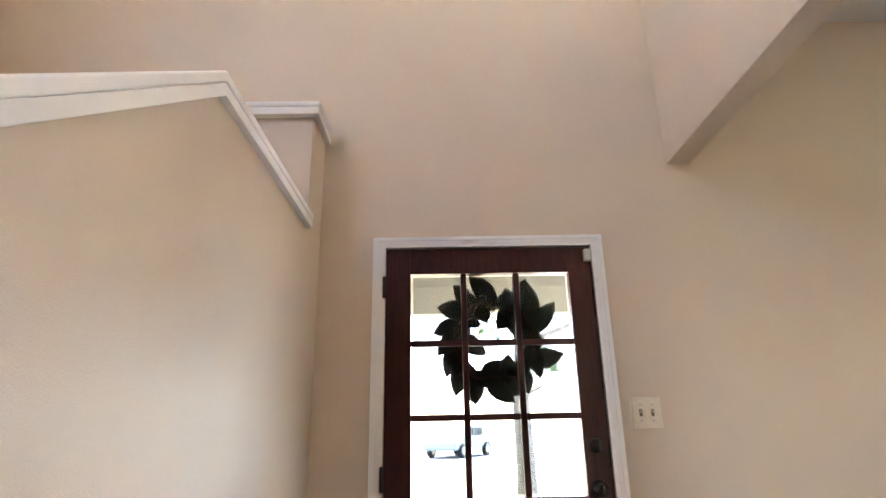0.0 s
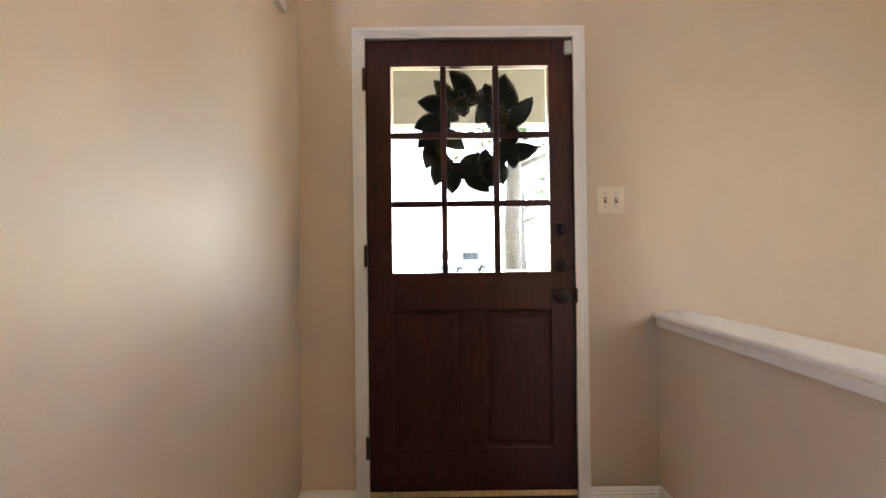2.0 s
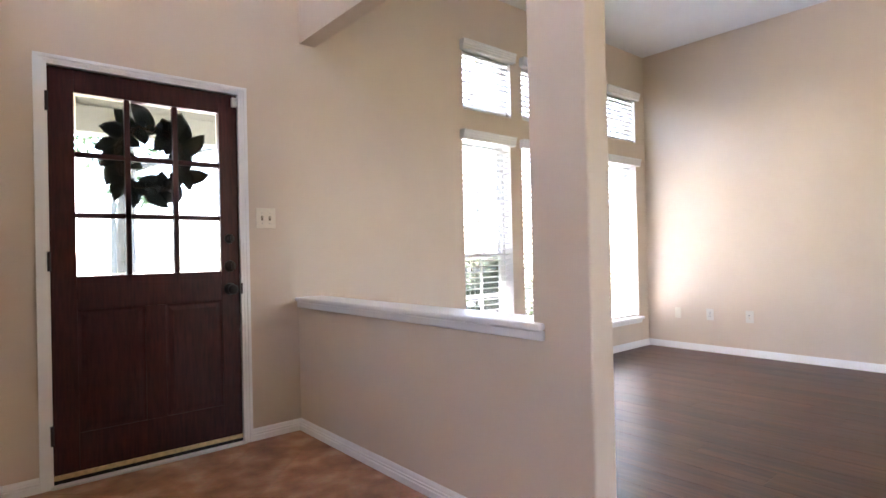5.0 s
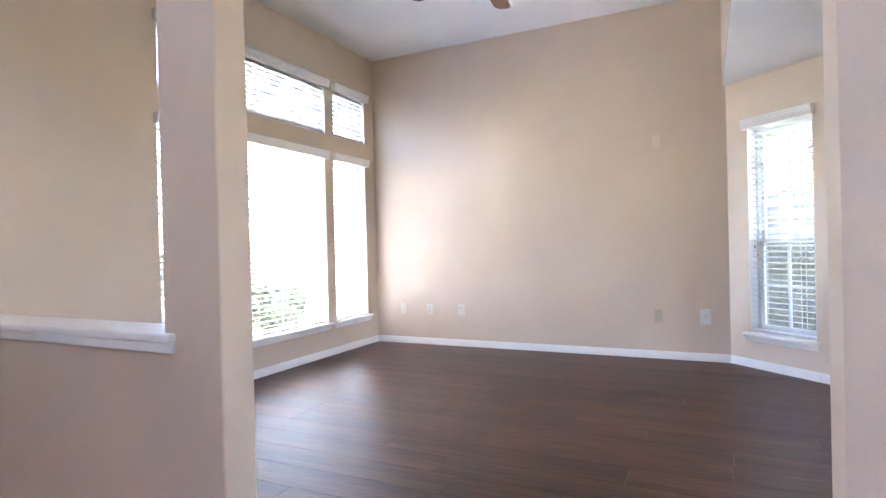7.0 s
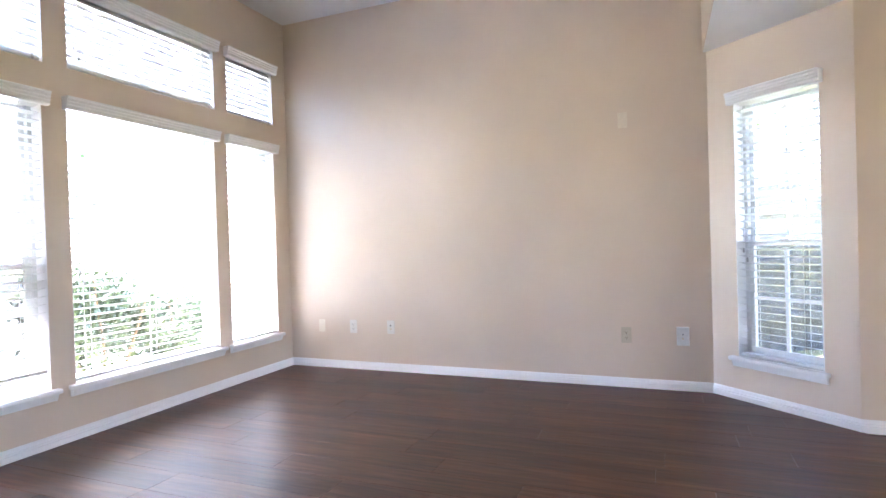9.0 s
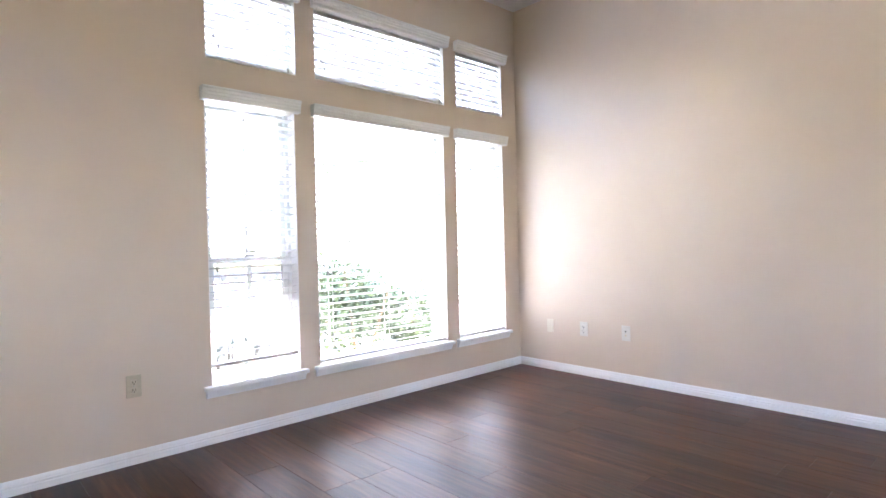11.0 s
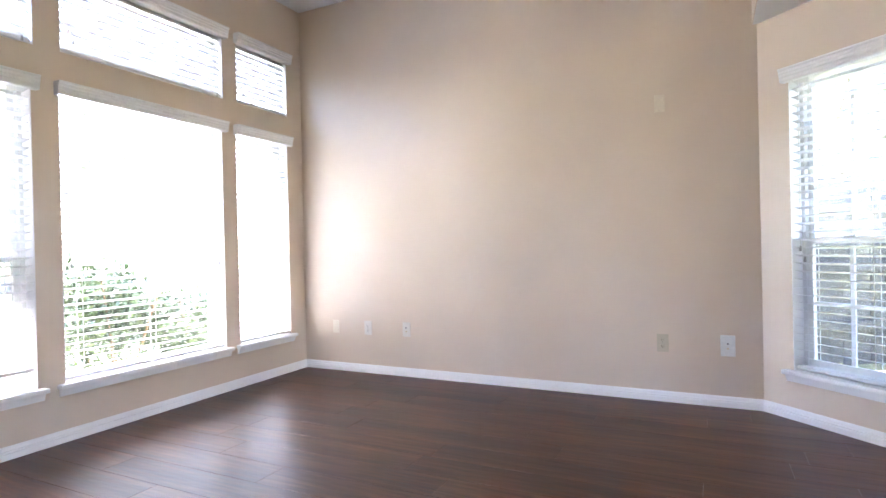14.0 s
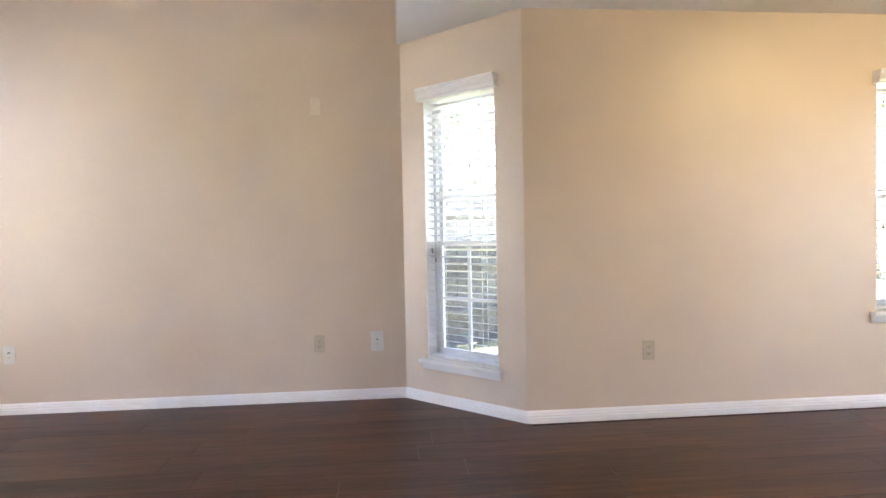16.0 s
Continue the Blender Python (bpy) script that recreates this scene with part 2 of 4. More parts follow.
def leafy(name, dark, light, rough=0.5):
    m, n, l, b = shader(name, dark, rough)
    geo = n.new("ShaderNodeNewGeometry")
    l.new(ramp(n, l, geo.outputs["Random Per Island"], ((0.0, dark), (1.0, light))).outputs["Color"], b.inputs["Base Color"])
    return m


MAHOGANY, LAMINATE, TILE = door_wood(), laminate(), stone_tile()
# door panes are darkened to weaken the daylight on the stair wall
GLASS, DOOR_GLASS = clear_glass("window_glass", (0.95, 0.97, 0.96)), clear_glass("dimmed_door_glass", (0.58, 0.63, 0.64))
SCREEN, SCREEN_FINE = insect_screen("insect_screen", 0.62), insect_screen("fine_insect_screen", 0.35)
GROUT = plain("grout", (0.16, 0.09, 0.06), 0.9, grain=90)
UNDERLAY = plain("floor_joint", (0.02, 0.009, 0.006), 0.8)
FAN_WOOD = plain("reddish_fan_blade", (0.16, 0.055, 0.03), 0.4, grain=20, spread=0.3)
GRASS = plain("dry_grass", (0.17, 0.175, 0.09), 0.9, grain=3.0, spread=0.35)
CONCRETE = plain("concrete", (0.43, 0.43, 0.42), 0.9, grain=12, spread=0.12, relief=0.002)
ASPHALT = plain("asphalt", (0.055, 0.055, 0.057), 0.9, grain=30, spread=0.25)
PORCH_PAINT = painted("porch_cream_paint", (0.42, 0.39, 0.34), 0.7, 30, 0.001)
BRICK = plain("pale_brick", (0.42, 0.33, 0.26), 0.85, grain=20, spread=0.25, relief=0.003)
BARK = plain("grey_bark", (0.17, 0.148, 0.128), 0.95, grain=14, spread=0.45, relief=0.03)
TWIG = plain("vine_twig", (0.16, 0.105, 0.06), 0.85, grain=60, spread=0.35)
MAGNOLIA = leafy("magnolia_leaf", (0.034, 0.042, 0.027), (0.088, 0.078, 0.050), 0.7)
SHRUB = leafy("shrub_leaf", (0.022, 0.042, 0.016), (0.065, 0.10, 0.04))
CROWN = leafy("tree_leaf", (0.04, 0.075, 0.02), (0.10, 0.15, 0.045))
FENCE = plain("weathered_fence", (0.10, 0.10, 0.105), 0.9, grain=9, spread=0.3, relief=0.004)
CAR_PAINT = plain("silver_car_paint", (0.22, 0.25, 0.28), 0.4, 0.2, spread=0.02)
CAR_GLASS = plain("dark_car_glass", (0.02, 0.024, 0.03), 0.5, spec=0.15)
LAMP_GLASS, _n, _l, _b = shader("frosted_lamp", (0.9, 0.8, 0.6), 0.4)
_b.inputs["Emission Color"].default_value = (1.0, 0.79, 0.38, 1)
_b.inputs["Emission Strength"].default_value = 2.5

# ---------------------------------------------------------------- plan
FRONT = 2.30            # inner face of the front wall
SIDE = 4.831            # inner face of the living room's end wall
HALF0, HALF1 = 0.783, 0.905   # partition between hall and living room
BAY_A, BAY_B = (4.831, -1.183), (4.229, -1.847)
DINE = 4.229
STAIR = -0.722
LIVING_CEIL, DINING_CEIL, SOFFIT_Y = 3.12, 2.332, -1.162
HEADER = 2.355
BACK = -6.2
TH = 0.15
JAMB_Y = -1.22
FLOOR = 0.016
bay_len = math.dist(BAY_A, BAY_B)
M_FRONT = pose(0, FRONT, 0)
M_SIDE = pose(SIDE, FRONT, 0, 0, 0, -90)
M_BAY = pose(*BAY_A, 0, 0, 0, math.degrees(math.atan2(BAY_B[1] - BAY_A[1], BAY_B[0] - BAY_A[0])))
M_DINE = pose(DINE, BAY_B[1], 0, 0, 0, -90)

# openings, local to their walls: u0, z0, u1, z1
OPEN_1, OPEN_2, OPEN_3 = (2.152, 0.335, 2.698, 1.95), (2.832, 0.335, 3.958, 1.95), (4.085, 0.335, 4.645, 1.95)
TRAN_1, TRAN_2, TRAN_3 = (2.168, 2.165, 2.715, 2.645), (2.848, 2.17, 3.975, 2.645), (4.105, 2.175, 4.652, 2.645)
OPEN_BAY = (0.188, 0.296, 0.716, 1.955)
OPEN_DINE = (2.12, 0.58, 3.06, 1.95)
DOOR_HOLE = (-0.452, 0.0, 0.448, 1.984)
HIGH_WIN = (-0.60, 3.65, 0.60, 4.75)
# unseen opening added in the closing wall behind the walk for fill daylight
REAR_FILL = ((1.3, 0.05, 2.2, 2.15),)

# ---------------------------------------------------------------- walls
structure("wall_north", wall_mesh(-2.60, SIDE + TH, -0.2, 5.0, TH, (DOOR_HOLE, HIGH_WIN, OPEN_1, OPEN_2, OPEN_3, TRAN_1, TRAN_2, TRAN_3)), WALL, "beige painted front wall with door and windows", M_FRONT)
structure("wall_east", wall_mesh(0, FRONT - BAY_A[1], -0.2, 5.0, TH), WALL, "beige painted end wall of living room", M_SIDE)
structure("wall_bay", wall_mesh(0, bay_len, -0.2, 5.0, TH, (OPEN_BAY,)), WALL, "beige angled wall with narrow window", M_BAY)
structure("wall_dining", wall_mesh(0, BAY_B[1] - BACK, -0.2, 3.2, TH, (OPEN_DINE,)), WALL, "beige dining room wall with window", M_DINE)
structure("wall_south", wall_mesh(-(DINE + TH), 2.75, -0.2, 5.0, TH, [(-h[2], h[1], -h[0], h[3]) for h in REAR_FILL]), WALL, "plain beige back wall with opening added for fill light", pose(0, BACK, 0, 0, 0, 180))
# both holes are unseen, added to brighten the hall and half wall
structure("wall_west", wall_mesh(0, FRONT + TH - BACK, -0.2, 5.0, TH, ((3.25, 0.9, 3.85, 1.8), (5.0, 3.4, 6.1, 4.6))), WALL, "plain beige wall of stairwell with openings added for light", pose(-2.60, BACK, 0, 0, 0, 90))
structure("wall_partition", box(HALF0, BACK, -0.1, HALF1, JAMB_Y, HEADER), WALL, "beige partition wall beside the opening")
structure("wall_header", box(HALF0 + 0.038, BACK, HEADER, HALF1 + 0.018, FRONT, 5.0), WALL, "beige header wall over half wall and opening")
prof = ((0.224, -0.1), (FRONT, -0.1), (FRONT, 0.775), (0.460, 0.775), (0.460, HEADER), (0.224, HEADER))
bm = bmesh.new()
rings = [[bm.verts.new((x, y, z)) for y, z in prof] for x in (HALF0, HALF1)]
for i in range(len(prof)):
    j = (i + 1) % len(prof)
    bm.faces.new((rings[0][i], rings[0][j], rings[1][j], rings[1][i]))
bm.faces.new(rings[0])
bm.faces.new(rings[1][::-1])
bmesh.ops.recalc_face_normals(bm, faces=bm.faces[:])
corner = [e for e in bm.edges if abs(e.verts[0].co.y - e.verts[1].co.y) < 1e-5 and abs(e.verts[0].co.x - e.verts[1].co.x) < 1e-5 and e.verts[0].co.y < 0.3]
bmesh.ops.bevel(bm, geom=corner, offset=0.008, segments=3, affect="EDGES", profile=0.5)
structure("wall_half", bm, WALL, "beige half wall with square column at its end")

structure("ceiling_living", box(HALF1 + 0.018, SOFFIT_Y, LIVING_CEIL, SIDE, FRONT, LIVING_CEIL + 0.1), CEIL, "white textured living room ceiling")
structure("ceiling_dining", box(HALF1 - 0.01, BACK, DINING_CEIL, SIDE + TH, SOFFIT_Y, DINING_CEIL + 0.08), CEIL, "white textured lower dining ceiling")
structure("wall_soffit", box(HALF1, SOFFIT_Y - 0.1, DINING_CEIL + 0.002, SIDE - 0.001, SOFFIT_Y + 0.004, 3.3), WALL, "beige soffit face above dining opening")
structure("ceiling_hall", box(-2.60, BACK, 5.0, HALF0 + 0.038, FRONT, 5.1), CEIL, "white high hall ceiling")
structure("ceiling_passage", box(-2.60, BACK, 2.60, HALF0 + 0.038, -1.40, 2.70), CEIL, "white ceiling of back hall")
structure("roof_deck", box(HALF0, BACK, 5.0, SIDE + TH, FRONT + TH, 5.1), CEIL, "plain deck closing the attic")

# knee wall of the stairs: level, then sloping down towards the hall
SK = (STAIR - 0.115, STAIR)
prof = ((-0.05, -0.1), (2.30, -0.1), (2.30, 2.475), (2.065, 2.475), (2.065, 1.999), (1.160, 1.999), (0.256, 1.336), (0.256, 1.20), (-0.05, 1.20))
bm = bmesh.new()
rings = [[bm.verts.new((x, y, z)) for y, z in prof] for x in SK]
for i in range(len(prof)):
    j = (i + 1) % len(prof)
    bm.faces.new((rings[0][i], rings[0][j], rings[1][j], rings[1][i]))
bm.faces.new(rings[0])
bm.faces.new(rings[1][::-1])
bmesh.ops.recalc_face_normals(bm, faces=bm.faces[:])
structure("wall_stair", bm, WALL, "beige orange-peel stair wall with sloping top")
structure("wall_landing", box(-2.60, 2.066, 1.2, STAIR - 0.115, 2.17, 2.475), WALL, "beige raised landing wall by the stairs")


def rail_cap(name, a, b, x0, x1, label, thick=0.026, flush=0.014, bed=0.036, nose=0.009, before=None, after=None):
    """A board with a rounded nose on a bed moulding, along y-z from a to b (y, z of its top), mitred to the runs before and after."""
    t = thing(name, pose(0, 0, 0), label, "wall cap", kind="structure")
    run = Vector((0, b[0] - a[0], b[1] - a[1]))
    up = Vector((0, -run.z, run.y)).normalized()
    ends = []
    for p, q in ((a, before), (b, after)):
        m = up if q is None else (up + Vector((0, -abs(q[1] - p[1]), abs(q[0] - p[0]))).normalized()).normalized()
        ends.append((Vector((0, *p)), m / m.dot(up)))
    for nm, d0, d1, h0, h1, bev in (("cap_board", x0, x1, -thick, 0.0, nose), ("bed_mould", x0 + 0.014, x1 - flush, -thick - bed, -thick - 0.0005, 0.007 if flush > 0.01 else 0.002)):
        bm = bmesh.new()
        pts = []
        for p, m in ends:
            for x, h in ((d0, h0), (d1, h0), (d1, h1), (d0, h1)):
                pts.append(bm.verts.new(p + m * h + Vector((x, 0, 0))))
        for f in ((0, 1, 2, 3), (7, 6, 5, 4), (0, 4, 5, 1), (1, 5, 6, 2), (2, 6, 7, 3), (3, 7, 4, 0)):
            bm.faces.new([pts[i] for i in f])
        bmesh.ops.recalc_face_normals(bm, faces=bm.faces[:])
        butted = [set(pts[i:i + 4]) for i, q in ((0, before), (4, after)) if q]
        edges = [e for e in bm.edges if not any(set(e.verts) <= ring for ring in butted)]
        bmesh.ops.bevel(bm, geom=edges, offset=bev, segments=3, affect="EDGES", profile=0.5)
        part(nm, bm, TRIM, t)
    return t


rail_cap("half_wall_cap", (0.412, 0.812), (FRONT, 0.812), HALF0 - 0.026, HALF1 + 0.034, "white painted wooden cap on half wall")
rail_cap("stair_cap", (0.256, 1.384), (1.152, 2.042), STAIR - 0.15, STAIR + 0.024, "white sloping cap on stair wall", flush=0.003, bed=0.030, nose=0.005, after=(2.064, 2.042))
rail_cap("stair_cap", (1.152, 2.042), (2.064, 2.042), STAIR - 0.15, STAIR + 0.024, "white level cap on stair wall", flush=0.003, bed=0.030, nose=0.005, before=(0.256, 1.384))
cap = thing("landing_cap", pose(0, 0, 0), "white cap on raised landing wall", "wall cap", kind="structure")
for nm, g, z0, z1, bev in (("cap_board", 0.0, 2.509, 2.535, 0.008), ("bed_mould", 0.004, 2.474, 2.5085, 0.002)):
    part(nm, box(-2.59, 2.03 + g, z0, STAIR + 0.03 - g, 2.205 - g, z1, bevel=bev), TRIM, cap)
    part(nm, box(STAIR - 0.149 + g, 2.205 - g, z0, STAIR + 0.03 - g, FRONT, z1, bevel=bev), TRIM, cap)

# baseboards
BASE = ((0.0, 0.012), (0.016, 0.012), (0.017, 0.046), (0.0125, 0.0485), (0.0125, 0.053), (0.0145, 0.055), (0.0145, 0.0595), (0.010, 0.062), (0.010, 0.067), (0.008, 0.075), (0.0035, 0.083), (0.0, 0.083))


def baseboard(a, b, out):
    ob = structure("baseboard", sweep(BASE, (*a, 0.0), (*b, 0.0), (*out, 0.0)), TRIM, "white moulded wooden baseboard")
    return ob


_bx, _by = (BAY_B[0] - BAY_A[0]) / bay_len, (BAY_B[1] - BAY_A[1]) / bay_len
baseboard((STAIR, FRONT), (-0.492, FRONT), (0, -1))
baseboard((0.484, FRONT), (HALF0, FRONT), (0, -1))
baseboard((HALF1, FRONT), (SIDE, FRONT), (0, -1))
baseboard((SIDE, FRONT), BAY_A, (-1, 0))
baseboard(BAY_A, (BAY_B[0] + _bx * 0.007, BAY_B[1] + _by * 0.007), (_by, -_bx))
baseboard((DINE, BAY_B[1] + 0.006), (DINE, BACK), (-1, 0))
baseboard((HALF0, FRONT), (HALF0, 0.224), (-1, 0))
baseboard((HALF0 - 0.016, 0.224), (HALF1 + 0.016, 0.224), (0, -1))
baseboard((HALF1, 0.224), (HALF1, FRONT), (1, 0))
baseboard((STAIR, -0.05), (STAIR, FRONT), (1, 0))
baseboard((HALF0, BACK), (HALF0, JAMB_Y), (-1, 0))
baseboard((HALF1, BACK), (HALF1, JAMB_Y), (1, 0))

# ---------------------------------------------------------------- windows, sills and blinds
SLAT_PITCH, SLAT_WIDE = 0.0445, 0.050


def bars(bm, u0, u1, y0, y1, z0, z1, w):
    boxes(bm, (u0, y0, z0, u0 + w, y1, z1), (u1 - w, y0, z0, u1, y1, z1), (u0 + w, y0, z0, u1 - w, y1, z0 + w), (u0 + w, y0, z1 - w, u1 - w, y1, z1))
    return bm


def window(name, hole, m, style, label):
    """style: hung (two sashes with bars) or fixed (one light, upright bars only)."""
    u0, z0, u1, z1 = hole
    w = thing(name, m, label, "window", kind="structure")
    # white lining added over the recess sides so they look brightly lit
    part("brightening_liner", boxes(bmesh.new(), (u0 + 0.0003, 0.0006, z0 + 0.001, u0 + 0.004, 0.0845, z1 - 0.0045), (u1 - 0.004, 0.0006, z0 + 0.001, u1 - 0.0003, 0.0845, z1 - 0.0045), (u0 + 0.0003, 0.0006, z1 - 0.0042, u1 - 0.0003, 0.0845, z1 - 0.0003)), TRIM, w, "white lining added to brighten window reveal")
    part("window_frame", bars(bmesh.new(), u0, u1, 0.085, 0.145, z0, z1, 0.026), VINYL, w)
    a0, a1, b0, b1 = u0 + 0.026, u1 - 0.026, z0 + 0.026, z1 - 0.026
    mid = (a0 + a1) / 2
    if style == "hung":
        rail = 1.03 if z0 < 0.5 else (z0 + z1) / 2
        up = part("upper_sash", bars(bmesh.new(), a0, a1, 0.115, 0.138, rail - 0.018, b1, 0.032), VINYL, w)
        low = part("lower_sash", bars(bmesh.new(), a0, a1, 0.091, 0.114, b0, rail + 0.018, 0.034), VINYL, w)
        for sash, y, za, zb, rows in ((up, 0.126, rail, b1, 3), (low, 0.102, b0, rail, 2)):
            part("muntin", box(mid - 0.011, y - 0.006, za + 0.014, mid + 0.011, y + 0.006, zb - 0.030), VINYL, sash)
            for k in range(1, rows):
                z = za + (zb - za) * k / rows
                part("muntin", boxes(bmesh.new(), (a0 + 0.03, y - 0.005, z - 0.011, mid - 0.011, y + 0.005, z + 0.011), (mid + 0.011, y - 0.005, z - 0.011, a1 - 0.03, y + 0.005, z + 0.011)), VINYL, sash)
            pane = part("pane", box(a0 + 0.03, y - 0.001, za + 0.01, a1 - 0.03, y + 0.001, zb - 0.01), GLASS, sash)
            pane.visible_shadow = False
        part("sash_latch", box(mid - 0.03, 0.076, rail + 0.018, mid + 0.03, 0.096, rail + 0.032, bevel=0.004), STEEL, low, "small metal sash latch")
        if name == "window_3":
            return w
        mesh = part("insect_screen", box(a0, 0.1405, b0, a1, 0.1415, rail), SCREEN if hole == OPEN_1 else SCREEN_FINE, w, "dark insect screen mesh")
        mesh.visible_shadow = False
    else:
        pane = part("pane", box(a0, 0.114, b0, a1, 0.116, b1), GLASS, w)
        pane.visible_shadow = False
        if style == "barred":
            for k in range(1, max(2, round((u1 - u0) / 0.28))):
                u = a0 + (a1 - a0) * k / max(2, round((u1 - u0) / 0.28))
                part("muntin", box(u - 0.008, 0.118, b0, u + 0.008, 0.13, b1), VINYL, w)
    return w


VALANCE = ((0.0, 0.0), (0.0, 0.075), (-0.058, 0.075), (-0.058, 0.066), (-0.051, 0.060), (-0.051, 0.046), (-0.047, 0.042), (-0.047, 0.028), (-0.043, 0.024), (-0.043, 0.008), (-0.038, 0.0))


def slat_mesh(length):
    """One faux-wood slat, slightly crowned, lying along x."""
    bm = bmesh.new()
    h = SLAT_WIDE / 2
    sec = ((-h, -0.0014), (-h, 0.0016), (0.0, 0.0032), (h, 0.0016), (h, -0.0014), (0.0, 0.0002))
    ends = [[bm.verts.new((x, y, z)) for y, z in sec] for x in (0, length)]
    for i in range(6):
        j = (i + 1) % 6
        bm.faces.new((ends[0][i], ends[0][j], ends[1][j], ends[1][i]))
    bm.faces.new(ends[0][::-1])
    bm.faces.new(ends[1])
    bmesh.ops.recalc_face_normals(bm, faces=bm.faces[:])
    return mesh_of("slat", bm, SLAT)


def blind(hole, m, tilt, label, lift=0.0, right_drop=0.0):
    """An inside-mounted blind with its valance on the wall face; tilt in degrees, room edge down."""
    u0, z0, u1, z1 = hole
    t = thing("window_blind", m, label, "window blind", "white window blinds")
    val_z = z1 - 0.028
    bm = sweep(VALANCE, (u0 - 0.022, -0.001, val_z), (u1 + 0.022, -0.001, val_z), (0, 1, 0))
    part("valance", bm, TRIM, t, "white fluted blind valance")
    part("headrail", box(u0 + 0.006, 0.008, z1 - 0.014, u1 - 0.006, 0.062, z1 - 0.003), SLAT, t)
    me = slat_mesh(u1 - u0 - 0.016)
    top, bottom = z1 - 0.028, z0 + 0.030 + lift
    count = int((top - bottom) / SLAT_PITCH)
    rnd = random.Random(int(u0 * 1000) + int(z0 * 100))
    for k in range(count + 1):
        z = top - k * SLAT_PITCH
        if z < bottom + 0.012:
            break
        piece("slat", me, t, pose(u0 + 0.008 + rnd.uniform(-0.0015, 0.0015), 0.036, z, tilt + rnd.uniform(-1.6, 1.6), 0, 0) @ Matrix.Rotation(radians(rnd.uniform(-0.06, 0.06)), 4, "Y"))
    part("bottom_rail", box(u0 + 0.008, 0.012, bottom - 0.020, u1 - 0.008, 0.060, bottom, bevel=0.004), SLAT, t)
    n = max(2, round((u1 - u0) / 0.36))
    for k in range(n):
        u = u0 + 0.11 + (u1 - u0 - 0.22) * k / (n - 1)
        for y in (0.0085, 0.0635):
            part("ladder_cord", box(u - 0.0012, y, bottom - 0.005, u + 0.0012, y + 0.0015, z1 - 0.014), CORD, t)
    drop = min(0.9, (z1 - z0) * 0.58)
    pulls = [(u0 + 0.05, drop), (u0 + 0.075, drop + 0.06)]
    if right_drop:
        pulls.append((u1 - 0.05, right_drop))
    for u, d in pulls:
        part("lift_cord", tube(((u, 0.004, z1 - 0.05), (u + 0.002, 0.003, z1 - 0.05 - d / 2), (u, 0.004, z1 - 0.05 - d)), 0.0016, 5), CORD, t)
        part("tassel", lathe(((0, 0.0), (0.007, 0.004), (0.005, 0.03), (0, 0.034)), 8, at=(u, 0.004, z1 - 0.084 - d)), STEEL, t, "small grey cord tassel", smooth=True)
    return t


def sill(hole, m):
    u0, z0, u1, z1 = hole
    t = thing("window_sill", m, "white painted window stool with moulded apron", "window sill", "window sills", "structure")
    part("stool", boxes(bmesh.new(), (u0 + 0.001, -0.001, z0 - 0.022, u1 - 0.001, 0.084, z0 + 0.004)), TRIM, t)
    part("nose", box(u0 - 0.045, -0.048, z0 - 0.023, u1 + 0.035, -0.0015, z0 + 0.004, bevel=0.007), TRIM, t)
    bm = sweep(((-0.0005, 0.0), (-0.014, 0.0), (-0.018, 0.012), (-0.026, 0.03), (-0.030, 0.040), (-0.0005, 0.040)), (u0 - 0.032, 0, z0 - 0.0635), (u1 + 0.022, 0, z0 - 0.0635), (0, 1, 0))
    part("apron", bm, TRIM, t)
    return t


for k, (hole, m, style, tilt) in enumerate((
        (OPEN_1, M_FRONT, "hung", -11), (OPEN_2, M_FRONT, "fixed", -13), (OPEN_3, M_FRONT, "hung", -13),
        (TRAN_1, M_FRONT, "barred", 46), (TRAN_2, M_FRONT, "barred", 53), (TRAN_3, M_FRONT, "barred", 58),
        (OPEN_BAY, M_BAY, "hung", -11), (OPEN_DINE, M_DINE, "hung", -10))):
    high = hole[1] > 2
    window(f"window_{k + 1}", hole, m, style, "white vinyl transom window" if high else "white vinyl window with divided lights")
    blind(hole, m, tilt, lift=0.085 if k == 0 else 0.0, label="white slatted blind in a transom window" if high else "white open slatted blind over a window", right_drop=hole[3] - hole[1] - 0.09 if high else 0.92 if k == 1 else 0.0)
    if not high:
        sill(hole, m)
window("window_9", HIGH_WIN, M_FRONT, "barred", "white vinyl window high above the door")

# ---------------------------------------------------------------- front door
D0, D1, DZ0, DZ1 = -0.438, 0.436, 0.045, 1.972
DY0, DY1 = FRONT + 0.012, FRONT + 0.057
G0, G1, GZ0, GZ1 = -0.334, 0.336, 0.986, 1.862
casing = thing("door_casing", pose(0, 0, 0), "white painted moulded door casing", "door frame", kind="structure")


def casing_leg(name, x_in, x_out, z0, z1, wide=1.0):
    s = 1 if x_out > x_in else -1
    spans = []
    for a, b, y in ((0.0, 0.017, 0.010), (0.017, 0.034, 0.013), (0.034, 0.0525, 0.018)):
        xa, xb = sorted((x_in + s * a * wide, x_in + s * b * wide))
        spans.append((xa, FRONT - y, z0, xb, FRONT - 0.0005, z1))
    part(name, boxes(bmesh.new(), *spans), TRIM, casing)


